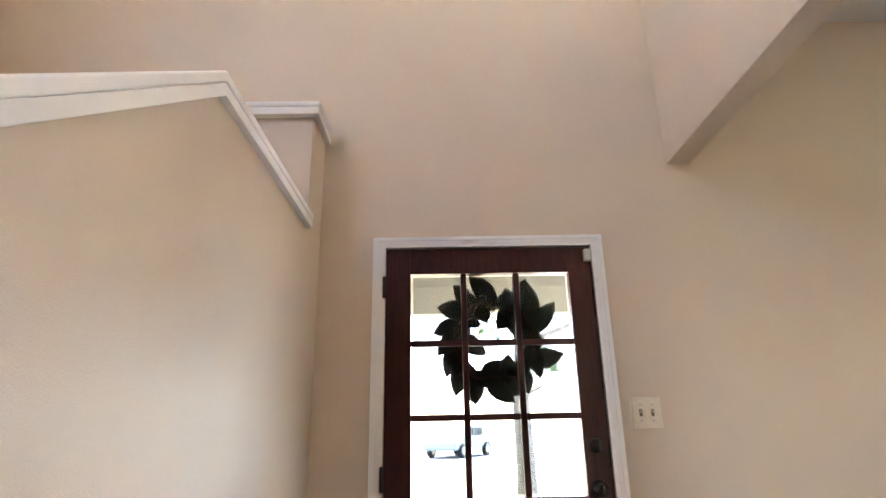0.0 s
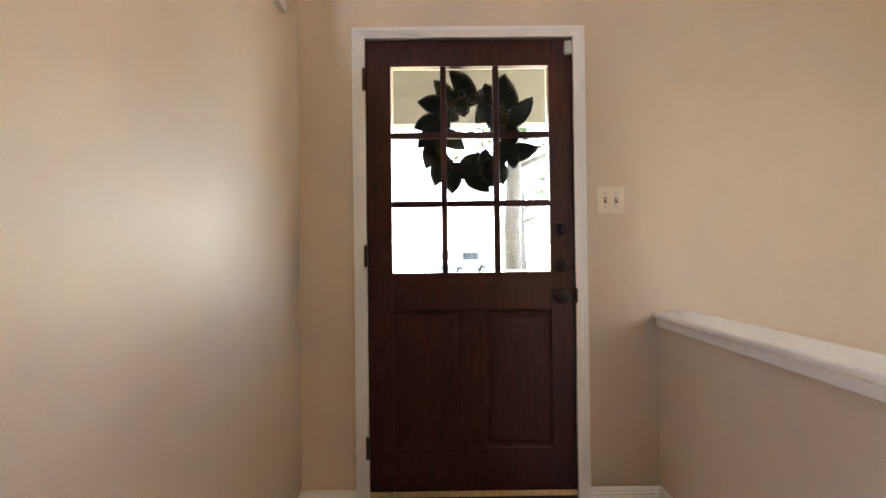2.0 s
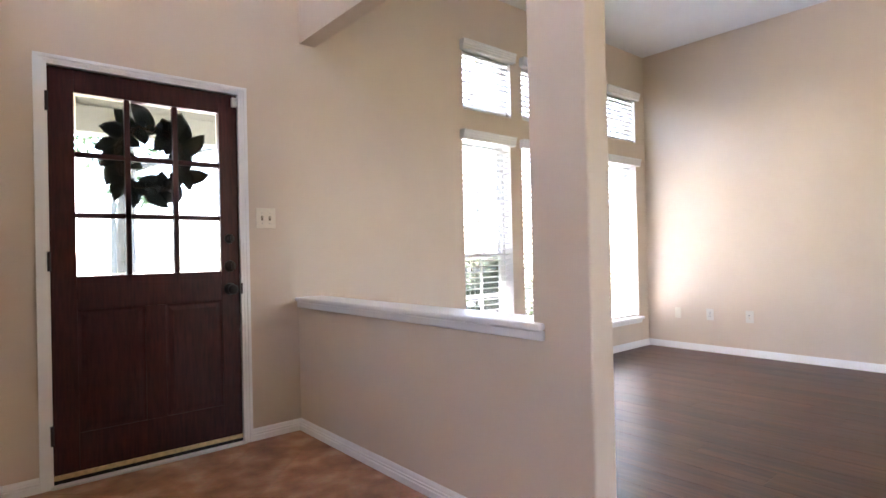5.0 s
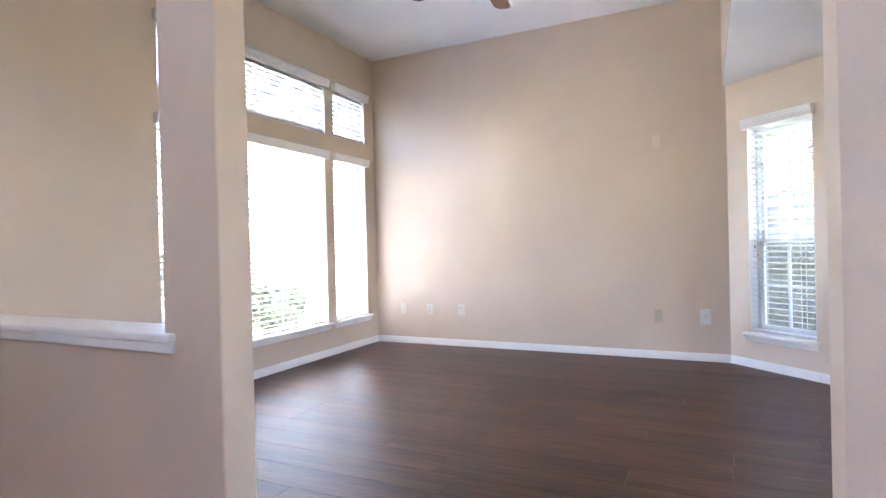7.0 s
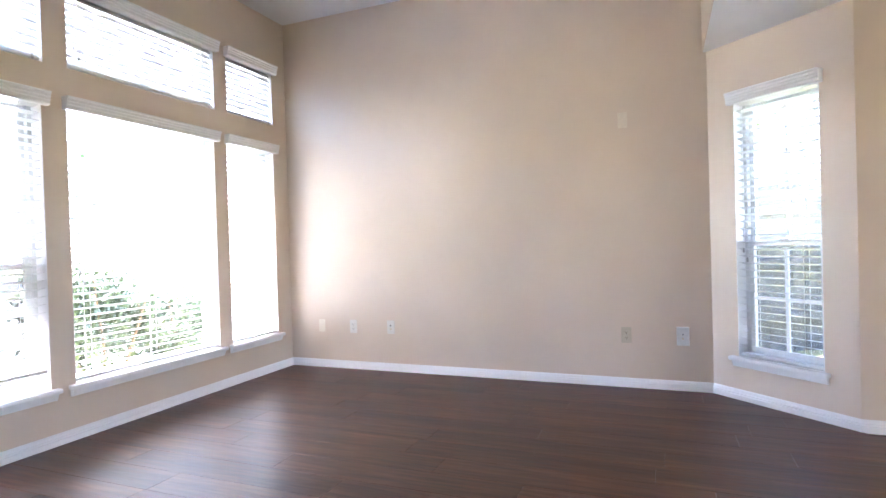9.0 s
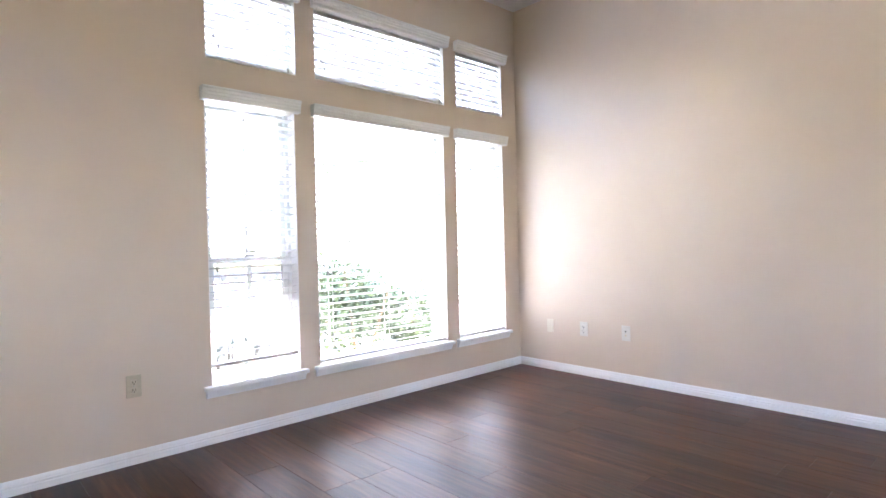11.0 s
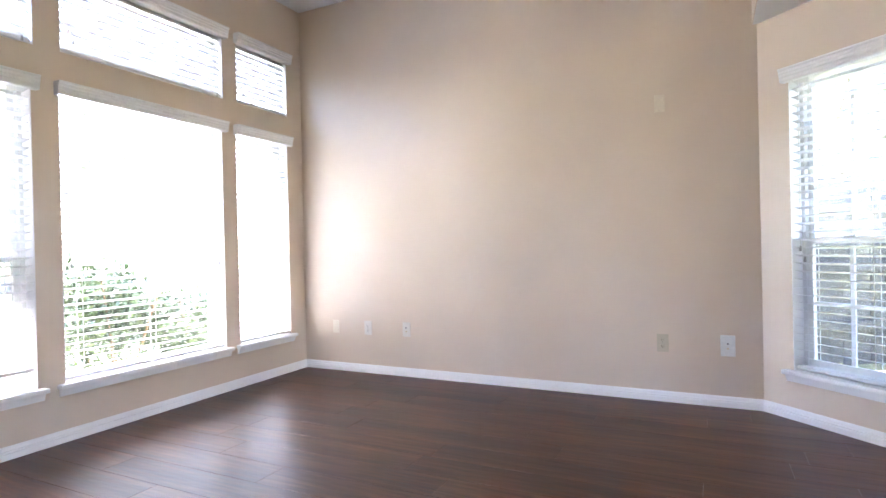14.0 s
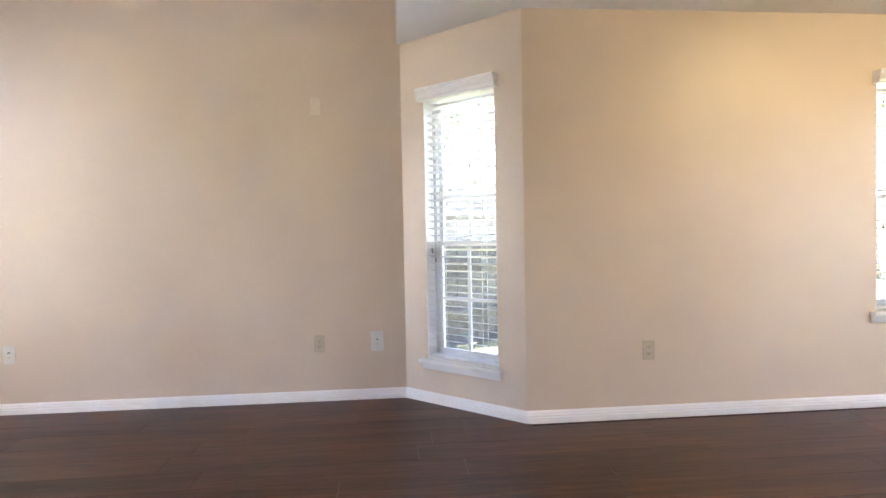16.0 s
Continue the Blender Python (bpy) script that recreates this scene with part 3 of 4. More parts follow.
casing_leg("side_casing", D0 - 0.001, -0.4905, 0.0, 2.0145)
casing_leg("side_casing", D1 + 0.0005, 0.4845, 0.0, 2.0145, 0.91)
part("head_casing", boxes(bmesh.new(), (D0 - 0.0005, FRONT - 0.0105, DZ1 + 0.003, D1, FRONT - 0.0005, DZ1 + 0.016), (D0 - 0.017, FRONT - 0.0135, DZ1 + 0.016, D1 + 0.017, FRONT - 0.0006, DZ1 + 0.030), (-0.4905, FRONT - 0.0185, DZ1 + 0.030, 0.4845, FRONT - 0.0007, DZ1 + 0.046)), TRIM, casing)
for x0, x1 in ((DOOR_HOLE[0] + 0.0005, D0 - 0.003), (D1 + 0.003, DOOR_HOLE[2] - 0.0005)):
    part("jamb", box(x0, FRONT + 0.0005, 0.0, x1, FRONT + 0.15, 1.974), TRIM, casing)
for x0, x1 in ((D0 - 0.0035, D0 + 0.012), (D1 - 0.012, D1 + 0.0035)):
    part("door_stop", box(x0, DY1 + 0.0015, 0.03, x1, DY1 + 0.030, 1.974), TRIM, casing)
part("door_stop", box(D0 + 0.0125, DY1 + 0.0015, DZ1 - 0.012, D1 - 0.0125, DY1 + 0.030, DZ1 + 0.003), TRIM, casing)
part("head_jamb", box(DOOR_HOLE[0] + 0.001, FRONT + 0.0005, DZ1 + 0.0035, DOOR_HOLE[2] - 0.001, FRONT + 0.15, 1.9835), TRIM, casing)
part("threshold", box(DOOR_HOLE[0] + 0.002, FRONT - 0.030, FLOOR - 0.0004, DOOR_HOLE[2] - 0.002, FRONT + 0.15, 0.027, bevel=0.003), VINYL, casing, "pale metal threshold strip")

door = thing("door_1", pose(0, 0, 0), "closed dark mahogany front door with nine panes", "door", kind="structure")
for x0, x1 in ((D0, G0), (G1, D1)):
    part("stile", box(x0, DY0, DZ0, x1, DY1, DZ1, bevel=0.002), MAHOGANY, door)
P_Z0, P_Z1 = 0.245, 0.825
part("top_rail", box(G0, DY0, GZ1, G1, DY1, DZ1, bevel=0.002), MAHOGANY, door)
part("lock_rail", box(G0, DY0, P_Z1, G1, DY1, GZ0, bevel=0.002), MAHOGANY, door)
part("bottom_rail", box(G0, DY0, DZ0, G1, DY1, P_Z0, bevel=0.002), MAHOGANY, door)
part("mid_stile", box(-0.045, DY0, P_Z0, 0.050, DY1, P_Z1, bevel=0.002), MAHOGANY, door)
for x0, x1 in ((G0, -0.045), (0.050, G1)):
    bm = bmesh.new()
    loops = []
    for inset, y in ((0.0, DY0 + 0.006), (0.010, DY0 + 0.009), (0.016, DY0 + 0.009), (0.034, DY0 + 0.003)):
        loops.append([bm.verts.new(p) for p in ((x0 + inset, y, P_Z0 + inset), (x1 - inset, y, P_Z0 + inset), (x1 - inset, y, P_Z1 - inset), (x0 + inset, y, P_Z1 - inset))])
    for a, b in zip(loops, loops[1:]):
        for i in range(4):
            bm.faces.new((a[i], a[(i + 1) % 4], b[(i + 1) % 4], b[i]))
    bm.faces.new(loops[-1])
    back = [bm.verts.new((v.co.x, DY1 - 0.01, v.co.z)) for v in loops[0]]
    for i in range(4):
        bm.faces.new((loops[0][i], loops[0][(i + 1) % 4], back[(i + 1) % 4], back[i]))
    bm.faces.new(back)
    bmesh.ops.recalc_face_normals(bm, faces=bm.faces[:])
    part("raised_panel", bm, MAHOGANY, door)
us = [G0 + (G1 - G0) * k / 3 for k in range(4)]
zs = [GZ0 + (GZ1 - GZ0) * k / 3 for k in range(4)]
for u in us[1:3]:
    part("muntin", box(u - 0.0125, DY0 + 0.003, GZ0, u + 0.0125, DY1 - 0.004, GZ1, bevel=0.004), MAHOGANY, door)
for z in zs[1:3]:
    for k in range(3):
        part("muntin", box(us[k] + (0.0125 if k else 0), DY0 + 0.004, z - 0.0125, us[k + 1] - (0.0125 if k < 2 else 0), DY1 - 0.005, z + 0.0125, bevel=0.004), MAHOGANY, door)
pane_me = mesh_of("pane", box(0, 0, 0, (G1 - G0) / 3 - 0.02, 0.004, (GZ1 - GZ0) / 3 - 0.02), DOOR_GLASS)
for i in range(3):
    for k in range(3):
        p = piece("pane", pane_me, door, pose(us[i] + 0.01, DY0 + 0.022, zs[k] + 0.01))
        p.visible_shadow = False
sweep_strip = part("door_sweep", box(D0 + 0.001, DY0 - 0.010, 0.046, D1 - 0.001, DY0 - 0.0005, 0.068, bevel=0.002), BRASS, door, "brass door sweep strip")
part("rubber_seal", box(D0 + 0.002, DY0 - 0.004, 0.0275, D1 - 0.002, DY0 + 0.02, 0.0445), RUBBER, sweep_strip, "black rubber seal")
for z in (0.26, 1.06, 1.80):
    h = part("hinge", tube(((D0 - 0.004, FRONT - 0.016, z - 0.045), (D0 - 0.004, FRONT - 0.016, z + 0.045)), 0.0075, 10), BRONZE, door, "dark bronze hinge", smooth=False)
for z, r, d in ((1.165, 0.026, 0.016), (1.012, 0.031, 0.022)):
    b = part("deadbolt", lathe(((0, -0.012 - d), (r * 0.8, -0.010 - d), (r, -d * 0.4), (r * 1.05, 0.0), (0, 0.0)), 20, "y", (0.382, DY0, z)), BRONZE, door, "dark bronze deadbolt", smooth=True)
    part("thumb_turn", box(0.376, DY0 - 0.034 - d, z - 0.016, 0.388, DY0 - 0.011 - d, z + 0.016, bevel=0.003), BRONZE, b)
k = part("door_knob", lathe(((0, -0.068), (0.018, -0.066), (0.027, -0.056), (0.028, -0.046), (0.020, -0.034), (0.011, -0.028), (0.011, -0.010), (0.030, -0.008), (0.034, 0.0), (0, 0.0)), 24, "y", (0.382, DY0, 0.885)), BRONZE, door, "dark bronze round door knob", smooth=True)
part("strike_plate", box(D1 - 0.004, FRONT - 0.020, 0.855, D1 + 0.004, FRONT - 0.012, 0.915), BRONZE, door)
sensor = thing("door_sensor", pose(0.417, FRONT - 0.001, 1.930), "small white alarm contact on door top corner", "sensor")
part("magnet_case", box(-0.014, -0.014, -0.026, 0.014, 0.0125, 0.026, bevel=0.003), VINYL, sensor)
part("cover_line", box(-0.010, -0.0148, 0.004, 0.010, -0.0138, 0.006), VINYL, sensor)

# wreath on the outside of the door
wreath = thing("wreath", pose(0.020, DY1 + 0.055, 1.590), "dark magnolia leaf wreath on twig ring hung outside door", "wreath")
rnd = random.Random(4)
R = 0.162
for j in range(5):
    pts = []
    for k in range(37):
        a = 2 * math.pi * k / 36
        wob = 0.016 * math.sin(a * (5 + j) + j * 1.7)
        pts.append(((R + wob) * math.cos(a), 0.012 * math.sin(a * (7 + j) + j), (R + wob) * math.sin(a)))
    part("twig_ring", tube(pts, 0.0055, 5), TWIG, wreath)


def leaf_mesh(length, width, curl, twist):
    bm = bmesh.new()
    rows = []
    n = 7
    for i in range(n + 1):
        t = i / n
        w = width * (math.sin(math.pi * min(1, t ** 0.85)) ** 0.8) * 0.5 + 0.001
        bend = curl * t * t * length
        mid = Vector((0.35 * twist * t * t * length, bend, t * length))
        row = []
        for s in (-1, -0.5, 0, 0.5, 1):
            row.append(bm.verts.new(mid + Vector((s * w, 0.16 * w * abs(s) + 0.012 * math.sin(6 * t + s), 0))))
        rows.append(row)
    for a, b in zip(rows, rows[1:]):
        for i in range(4):
            bm.faces.new((a[i], a[i + 1], b[i + 1], b[i]))
    bmesh.ops.recalc_face_normals(bm, faces=bm.faces[:])
    bmesh.ops.solidify(bm, geom=bm.faces[:], thickness=0.002)
    bmesh.ops.recalc_face_normals(bm, faces=bm.faces[:])
    return bm


# leaves: where each springs from the ring, and the angle and radius of its tip
LEAVES = ((85, 109, 0.29), (115, 128, 0.29), (128, 150, 0.275), (148, 170, 0.265), (180, 217, 0.24), (210, 234, 0.27),
          (235, 251, 0.27), (255, 283, 0.26), (270, 296, 0.24), (312, 305, 0.255), (325, 348, 0.285), (345, 322, 0.24),
          (20, 54, 0.305), (8, 35, 0.285), (50, 62, 0.29), (60, 74, 0.24), (110, 122, 0.09), (58, 82, 0.06),
          (52, 35, 0.075), (170, 228, 0.05), (250, 280, 0.075), (285, 315, 0.08), (0, 18, 0.08), (190, 180, 0.075),
          (160, 196, 0.235), (200, 222, 0.22), (140, 146, 0.09))
for base, tip, reach in LEAVES:
    p0 = R * Vector((math.cos(radians(base)), 0, math.sin(radians(base))))
    p1 = reach * Vector((math.cos(radians(tip)), 0, math.sin(radians(tip))))
    d = p1 - p0
    ob = part("leaf", leaf_mesh(d.length * 1.05, min(0.085, 0.26 * d.length + rnd.uniform(0.040, 0.052)), rnd.uniform(-0.2, 0.25), rnd.uniform(-0.5, 0.5)), MAGNOLIA, wreath, smooth=True)
    ob.matrix_basis = Matrix.Translation(p0 + Vector((0, rnd.uniform(-0.025, 0.03), 0))) @ Matrix.Rotation(math.atan2(d.x, d.z), 4, "Y")
for k in range(20):
    a = radians(360 * k / 20 + rnd.uniform(-6, 6))
    ob = part("leaf", leaf_mesh(rnd.uniform(0.085, 0.115), rnd.uniform(0.058, 0.075), rnd.uniform(-0.2, 0.2), rnd.uniform(-0.6, 0.6)), MAGNOLIA, wreath, smooth=True)
    ob.matrix_basis = Matrix.Translation(((R - 0.008) * math.cos(a), rnd.uniform(-0.015, 0.035), (R - 0.008) * math.sin(a))) @ Matrix.Rotation(-a + radians(rnd.uniform(-30, 25)), 4, "Y")
for x in (-0.045, 0.035):
    part("suction_hook", lathe(((0, -0.006), (0.012, -0.004), (0.017, 0.0), (0, 0.002)), 16, "y", (x, -0.030, 0.176)), HOOK, wreath, "clear suction hook", smooth=True)

# ---------------------------------------------------------------- wall plates
def plate(m, kind, mat, label, w=0.07, h=0.114):
    t = thing("wall_plate", m, label, "outlet plate" if kind in ("duplex", "jack") else "wall plate", "wall plates")
    part("cover", box(-w / 2, -0.006, -h / 2, w / 2, 0.001, h / 2, bevel=0.0025), mat, t)
    if kind == "duplex":
        for z in (-0.0195, 0.0195):
            f = part("receptacle", box(-0.0165, -0.0085, z - 0.014, 0.0165, -0.0058, z + 0.014, bevel=0.0035), mat, t)
            for x, hh in ((-0.0065, 0.005), (0.0065, 0.004)):
                part("slot", box(x - 0.0012, -0.0090, z - hh + 0.002, x + 0.0012, -0.0084, z + hh + 0.002), SLOT, f)
            part("slot", lathe(((0, -0.0090), (0.0026, -0.0090), (0.0026, -0.0084), (0, -0.0084)), 10, "y", (0, 0, z - 0.0085)), SLOT, f)
        part("screw", lathe(((0, -0.0075), (0.003, -0.0070), (0.003, -0.0055), (0, -0.0055)), 10, "y"), STEEL, t)
    elif kind == "jack":
        for z in (-0.016, 0.014):
            part("jack", lathe(((0, -0.014), (0.0045, -0.014), (0.0045, -0.0058), (0, -0.0058)), 12, "y", (0, 0, z)), BRASS if z < 0 else SLOT, t)
    elif kind == "toggle":
        for x in (-0.023, 0.023):
            part("toggle_slot", box(x - 0.006, -0.0068, -0.013, x + 0.006, -0.0058, 0.013), SHADE_SLOT, t)
            part("toggle", box(x - 0.004, -0.019, 0.000, x + 0.004, -0.0068, 0.010, bevel=0.0015), PLATE_IVORY, t)
            for z in (-0.03, 0.03):
                part("screw", lathe(((0, -0.0075), (0.003, -0.0070), (0.003, -0.0055), (0, -0.0055)), 8, "y", (x, 0, z)), STEEL, t)
    else:
        for z in (-0.042, 0.042):
            part("screw", lathe(((0, -0.0075), (0.003, -0.0070), (0.003, -0.0055), (0, -0.0055)), 8, "y", (0, 0, z)), mat, t)
    return t


def on_side(y, z):
    return M_SIDE @ pose(FRONT - y, 0, z)


plate(pose(0.588, FRONT, 1.283), "toggle", PLATE_CREAM, "ivory double light switch plate beside the door", 0.118, 0.118)
plate(pose(1.765, FRONT, 0.41), "duplex", PLATE_IVORY, "ivory duplex outlet under the windows")
plate(on_side(1.970, 0.384), "blank", PLATE_CREAM, "blank ivory cover plate low on the wall", 0.062, 0.108)
plate(on_side(1.645, 0.386), "duplex", PLATE_WHITE, "white duplex outlet low on the wall")
plate(on_side(1.279, 0.389), "jack", PLATE_WHITE, "white cable jack plate low on the wall")
plate(on_side(-0.622, 0.391), "duplex", PLATE_IVORY, "ivory duplex outlet low on the wall")
plate(on_side(-0.995, 0.394), "jack", VINYL, "large white cable jack plate low on the wall", 0.082, 0.13)
plate(on_side(-0.632, 1.931), "blank", PLATE_PAINTED, "blank cream cover plate high on the wall", 0.064, 0.11)
plate(M_DINE @ pose(BAY_B[1] + 2.562, 0, 0.404), "duplex", PLATE_IVORY, "ivory duplex outlet on dining wall")

# ---------------------------------------------------------------- ceiling fan
FX, FY, FZ = 3.10, 0.30, 2.88
fan = thing("ceiling_fan", pose(FX, FY, FZ), "ceiling fan with five reddish wooden blades", "ceiling fan")
part("canopy", lathe(((0, 0.24), (0.065, 0.24), (0.06, 0.20), (0.02, 0.18), (0, 0.18)), 24), BRONZE, fan, smooth=True)
part("down_rod", lathe(((0, 0.19), (0.011, 0.19), (0.011, 0.06), (0, 0.06)), 12), BRONZE, fan)
part("motor", lathe(((0, 0.09), (0.07, 0.085), (0.10, 0.06), (0.105, 0.0), (0.08, -0.03), (0.05, -0.05), (0, -0.055)), 28), BRONZE, fan, smooth=True)
for k in range(5):
    a = radians(6 + 72 * k)
    bm = bmesh.new()
    outline = ((0.17, -0.045), (0.30, -0.055), (0.52, -0.066), (0.60, -0.058), (0.625, -0.025), (0.625, 0.025), (0.60, 0.058), (0.52, 0.066), (0.30, 0.055), (0.17, 0.045))
    lo = [bm.verts.new((x, y, 0.10 * y)) for x, y in outline]
    hi = [bm.verts.new((x, y, 0.10 * y + 0.007)) for x, y in outline]
    bm.faces.new(lo[::-1])
    bm.faces.new(hi)
    for i in range(len(lo)):
        j = (i + 1) % len(lo)
        bm.faces.new((lo[i], lo[j], hi[j], hi[i]))
    b = part("blade", bm, FAN_WOOD, fan)
    b.matrix_basis = Matrix.Rotation(a, 4, "Z")
    arm = part("blade_arm", box(0.09, -0.014, -0.006, 0.22, 0.014, -0.0005, bevel=0.002), BRONZE, b)

# warm lamp over the dining table place, in the lower ceiling
lamp = thing("ceiling_light", pose(3.0, -3.75, DINING_CEIL), "round frosted glass ceiling light with warm glow", "ceiling light")
part("base", lathe(((0, 0.001), (0.15, 0.001), (0.15, -0.02), (0.13, -0.025), (0, -0.025)), 28), BRONZE, lamp)
part("shade", lathe(((0.135, -0.022), (0.13, -0.06), (0.10, -0.09), (0.05, -0.105), (0, -0.11)), 28), LAMP_GLASS, lamp, "glowing frosted shade", smooth=True)

# ---------------------------------------------------------------- outdoors
ground = structure("ground", box(-400, -400, -0.6, 400, 400, -0.25), GRASS, "mown front lawn")
structure("pavement", box(-1.6, FRONT + TH + 0.001, -0.24, 1.7, 4.4, -0.03, bevel=0.01), CONCRETE, "concrete porch slab")
structure("road", box(-300, 22, -0.249, 300, 31, -0.235), ASPHALT, "street in front of the house")
# made wide and pale to bounce daylight up through the living room windows
structure("driveway", box(1.9, 4.5, -0.249, 11.0, 21.99, -0.232), CONCRETE, "pale concrete driveway")
porch = thing("porch_roof", pose(0, 0, 0), "cream painted porch ceiling and beam", "porch", kind="structure")
# carried on past the beam, out of view, to shade the slab and ground
part("porch_ceiling", box(-1.7, FRONT + TH + 0.001, 2.42, 1.8, 5.2, 2.50), PORCH_PAINT, porch)
part("beam", box(-1.7, 4.00, 2.02, 1.8, 4.16, 2.22, bevel=0.006), PORCH_PAINT, porch)
part("frieze", box(-1.7, 4.03, 2.222, 1.8, 4.14, 2.419), PORCH_PAINT, porch)
for x in (-1.58, 1.62):
    part("post", box(x - 0.07, 4.01, -0.03, x + 0.07, 4.15, 2.019, bevel=0.008), PORCH_PAINT, porch)
# unseen slabs added to block direct sun; their depth sets how far blinds are shaded
structure("sun_slab", box(-3.2, FRONT + TH + 0.001, 5.0, 1.3, 3.45, 5.15), PORCH_PAINT, "unseen upper slab that keeps sun off the high window")
structure("sun_slab_low", boxes(bmesh.new(), (1.81, FRONT + TH + 0.001, 3.30, 3.95, 3.62, 3.42), (3.951, FRONT + TH + 0.001, 3.30, SIDE + 0.8, 3.3, 3.42)), PORCH_PAINT, "unseen lower slabs that shade the living room windows")
structure("wall_garage", box(-2.5, FRONT + TH + 0.002, -0.25, -1.75, 9.0, 3.2), BRICK, "pale brick garage wing")


def leaves(bm, centre, spread, count, size, rnd, shell=0.6):
    """Scatters small pointed leaves in an uneven ellipsoid."""
    for _ in range(count):
        d = Vector((rnd.gauss(0, 1), rnd.gauss(0, 1), rnd.gauss(0, 1))).normalized()
        r = rnd.uniform(shell, 1.0) * (1 + 0.25 * math.sin(5 * d.x + 3 * d.z) * math.cos(4 * d.y))
        p = Vector(centre) + Vector((d.x * spread[0], d.y * spread[1], d.z * spread[2])) * r
        u = Vector((rnd.uniform(-1, 1), rnd.uniform(-1, 1), rnd.uniform(-1, 1))).normalized()
        w = u.cross(d + Vector((0.01, 0, 0))).normalized()
        s = size * rnd.uniform(0.6, 1.3)
        vs = [bm.verts.new(p + q) for q in (-u * s, w * s * 0.35, u * s, -w * s * 0.35)]
        bm.faces.new(vs)
    return bm


def shrub(x, y, w, h, seed, label, count=1500, size=0.035, shell=0.35):
    rnd = random.Random(seed)
    t = thing("shrub", pose(x, y, -0.25), label, "shrub", "front garden shrubs")
    for k in range(6):
        a = 2 * math.pi * k / 6 + rnd.uniform(-0.3, 0.3)
        part("stem", tube(((0.03 * math.cos(a), 0.03 * math.sin(a), -0.02), (0.4 * w * math.cos(a) * 0.5, 0.2 * math.sin(a), h * 0.45), (0.4 * w * math.cos(a), 0.3 * math.sin(a), h * 0.85)), [0.014, 0.01, 0.004], 6), TWIG, t)
    bm = bmesh.new()
    for k in range(7):
        leaves(bm, (rnd.uniform(-0.3, 0.3) * w, rnd.uniform(-0.2, 0.2), h * rnd.uniform(0.4, 0.72)), (0.32 * w, 0.3, 0.28 * h), count // 7, size, rnd, shell)
    part("foliage", bm, SHRUB, t)
    return t


shrub(3.85, 3.45, 1.3, 1.34, 11, "leafy green shrub outside the large window", 6500)
shrub(4.48, 3.32, 0.95, 1.08, 12, "low green shrub outside the large window", 5500)
shrub(2.72, 3.40, 0.6, 0.85, 13, "thin twiggy shrub with few leaves", 320)


def tree(x, y, height, r, seed, label):
    rnd = random.Random(seed)
    t = thing("tree", pose(x, y, -0.27), label, "tree", "front yard trees")
    pts = [(rnd.uniform(-0.015, 0.015) * k, rnd.uniform(-0.015, 0.015) * k, height * k / 6) for k in range(7)]
    part("trunk", tube(pts, [r * (1.25 if k == 0 else 1 - 0.09 * k) for k in range(7)], 14), BARK, t, smooth=True)
    bm = bmesh.new()
    for k in range(9):
        a = rnd.uniform(0, 6.28)
        z = height * rnd.uniform(0.5, 0.98)
        reach = rnd.uniform(1.2, 2.4)
        tip = (reach * math.cos(a), reach * math.sin(a), z + rnd.uniform(0.6, 1.8))
        part("limb", tube(((0, 0, z), (tip[0] * 0.5, tip[1] * 0.5, z + 0.4), tip), [r * 0.4, r * 0.25, r * 0.08], 7), BARK, t)
        leaves(bm, tip, (1.1, 1.1, 0.7), 420, 0.09, rnd, 0.1)
    part("crown", bm, CROWN, t)
    return t


tree(1.02, 8.6, 5.2, 0.155, 21, "tall tree with rough grey bark in front yard")
tree(12.5, 17.0, 5.5, 0.17, 22, "leafy tree with grey trunk across the lawn")
tree(-6.0, 35.5, 5.5, 0.2, 23, "leafy tree with grey trunk beyond the street")
tree(5.5, 37.0, 6.0, 0.2, 24, "leafy tree with grey trunk beyond the street")
tree(14.0, -13.0, 4.5, 0.2, 25, "dark leafy tree behind the garden fence")
tree(15.5, -3.4, 5.0, 0.17, 27, "leafy tree behind the garden fence")
tree(16.5, -10.0, 4.5, 0.2, 26, "dark leafy tree behind the garden fence")

# parked car across the lawn
car = thing("parked_car", pose(0.72, 29.2, -0.235, 0, 0, 62), "silver estate car parked in the street", "car")
body = ((-2.2, 0.35), (-2.15, 0.75), (-1.3, 0.92), (-0.75, 1.42), (1.2, 1.46), (1.95, 1.0), (2.2, 0.9), (2.25, 0.4))
bm = bmesh.new()
rr = [[bm.verts.new((x, y, z)) for x, z in body] for y in (-0.85, 0.85)]
for i in range(len(body)):
    j = (i + 1) % len(body)
    bm.faces.new((rr[0][i], rr[0][j], rr[1][j], rr[1][i]))
bm.faces.new(rr[0])
bm.faces.new(rr[1][::-1])
bmesh.ops.recalc_face_normals(bm, faces=bm.faces[:])
bmesh.ops.bevel(bm, geom=bm.edges[:], offset=0.06, segments=3, affect="EDGES")
part("body", bm, CAR_PAINT, car, smooth=False)
glass = part("windscreen", box(-0.29, -0.68, -0.008, 0.29, 0.68, 0.010, bevel=0.006), CAR_GLASS, car)
glass.matrix_basis = pose(-1.035, 0, 1.175, 0, -42.3, 0)
for x0, x1 in ((-0.95, -0.05), (0.05, 0.95)):
    part("side_window", box(x0, -0.87, 0.98, x1, -0.845, 1.34, bevel=0.01), CAR_GLASS, car)
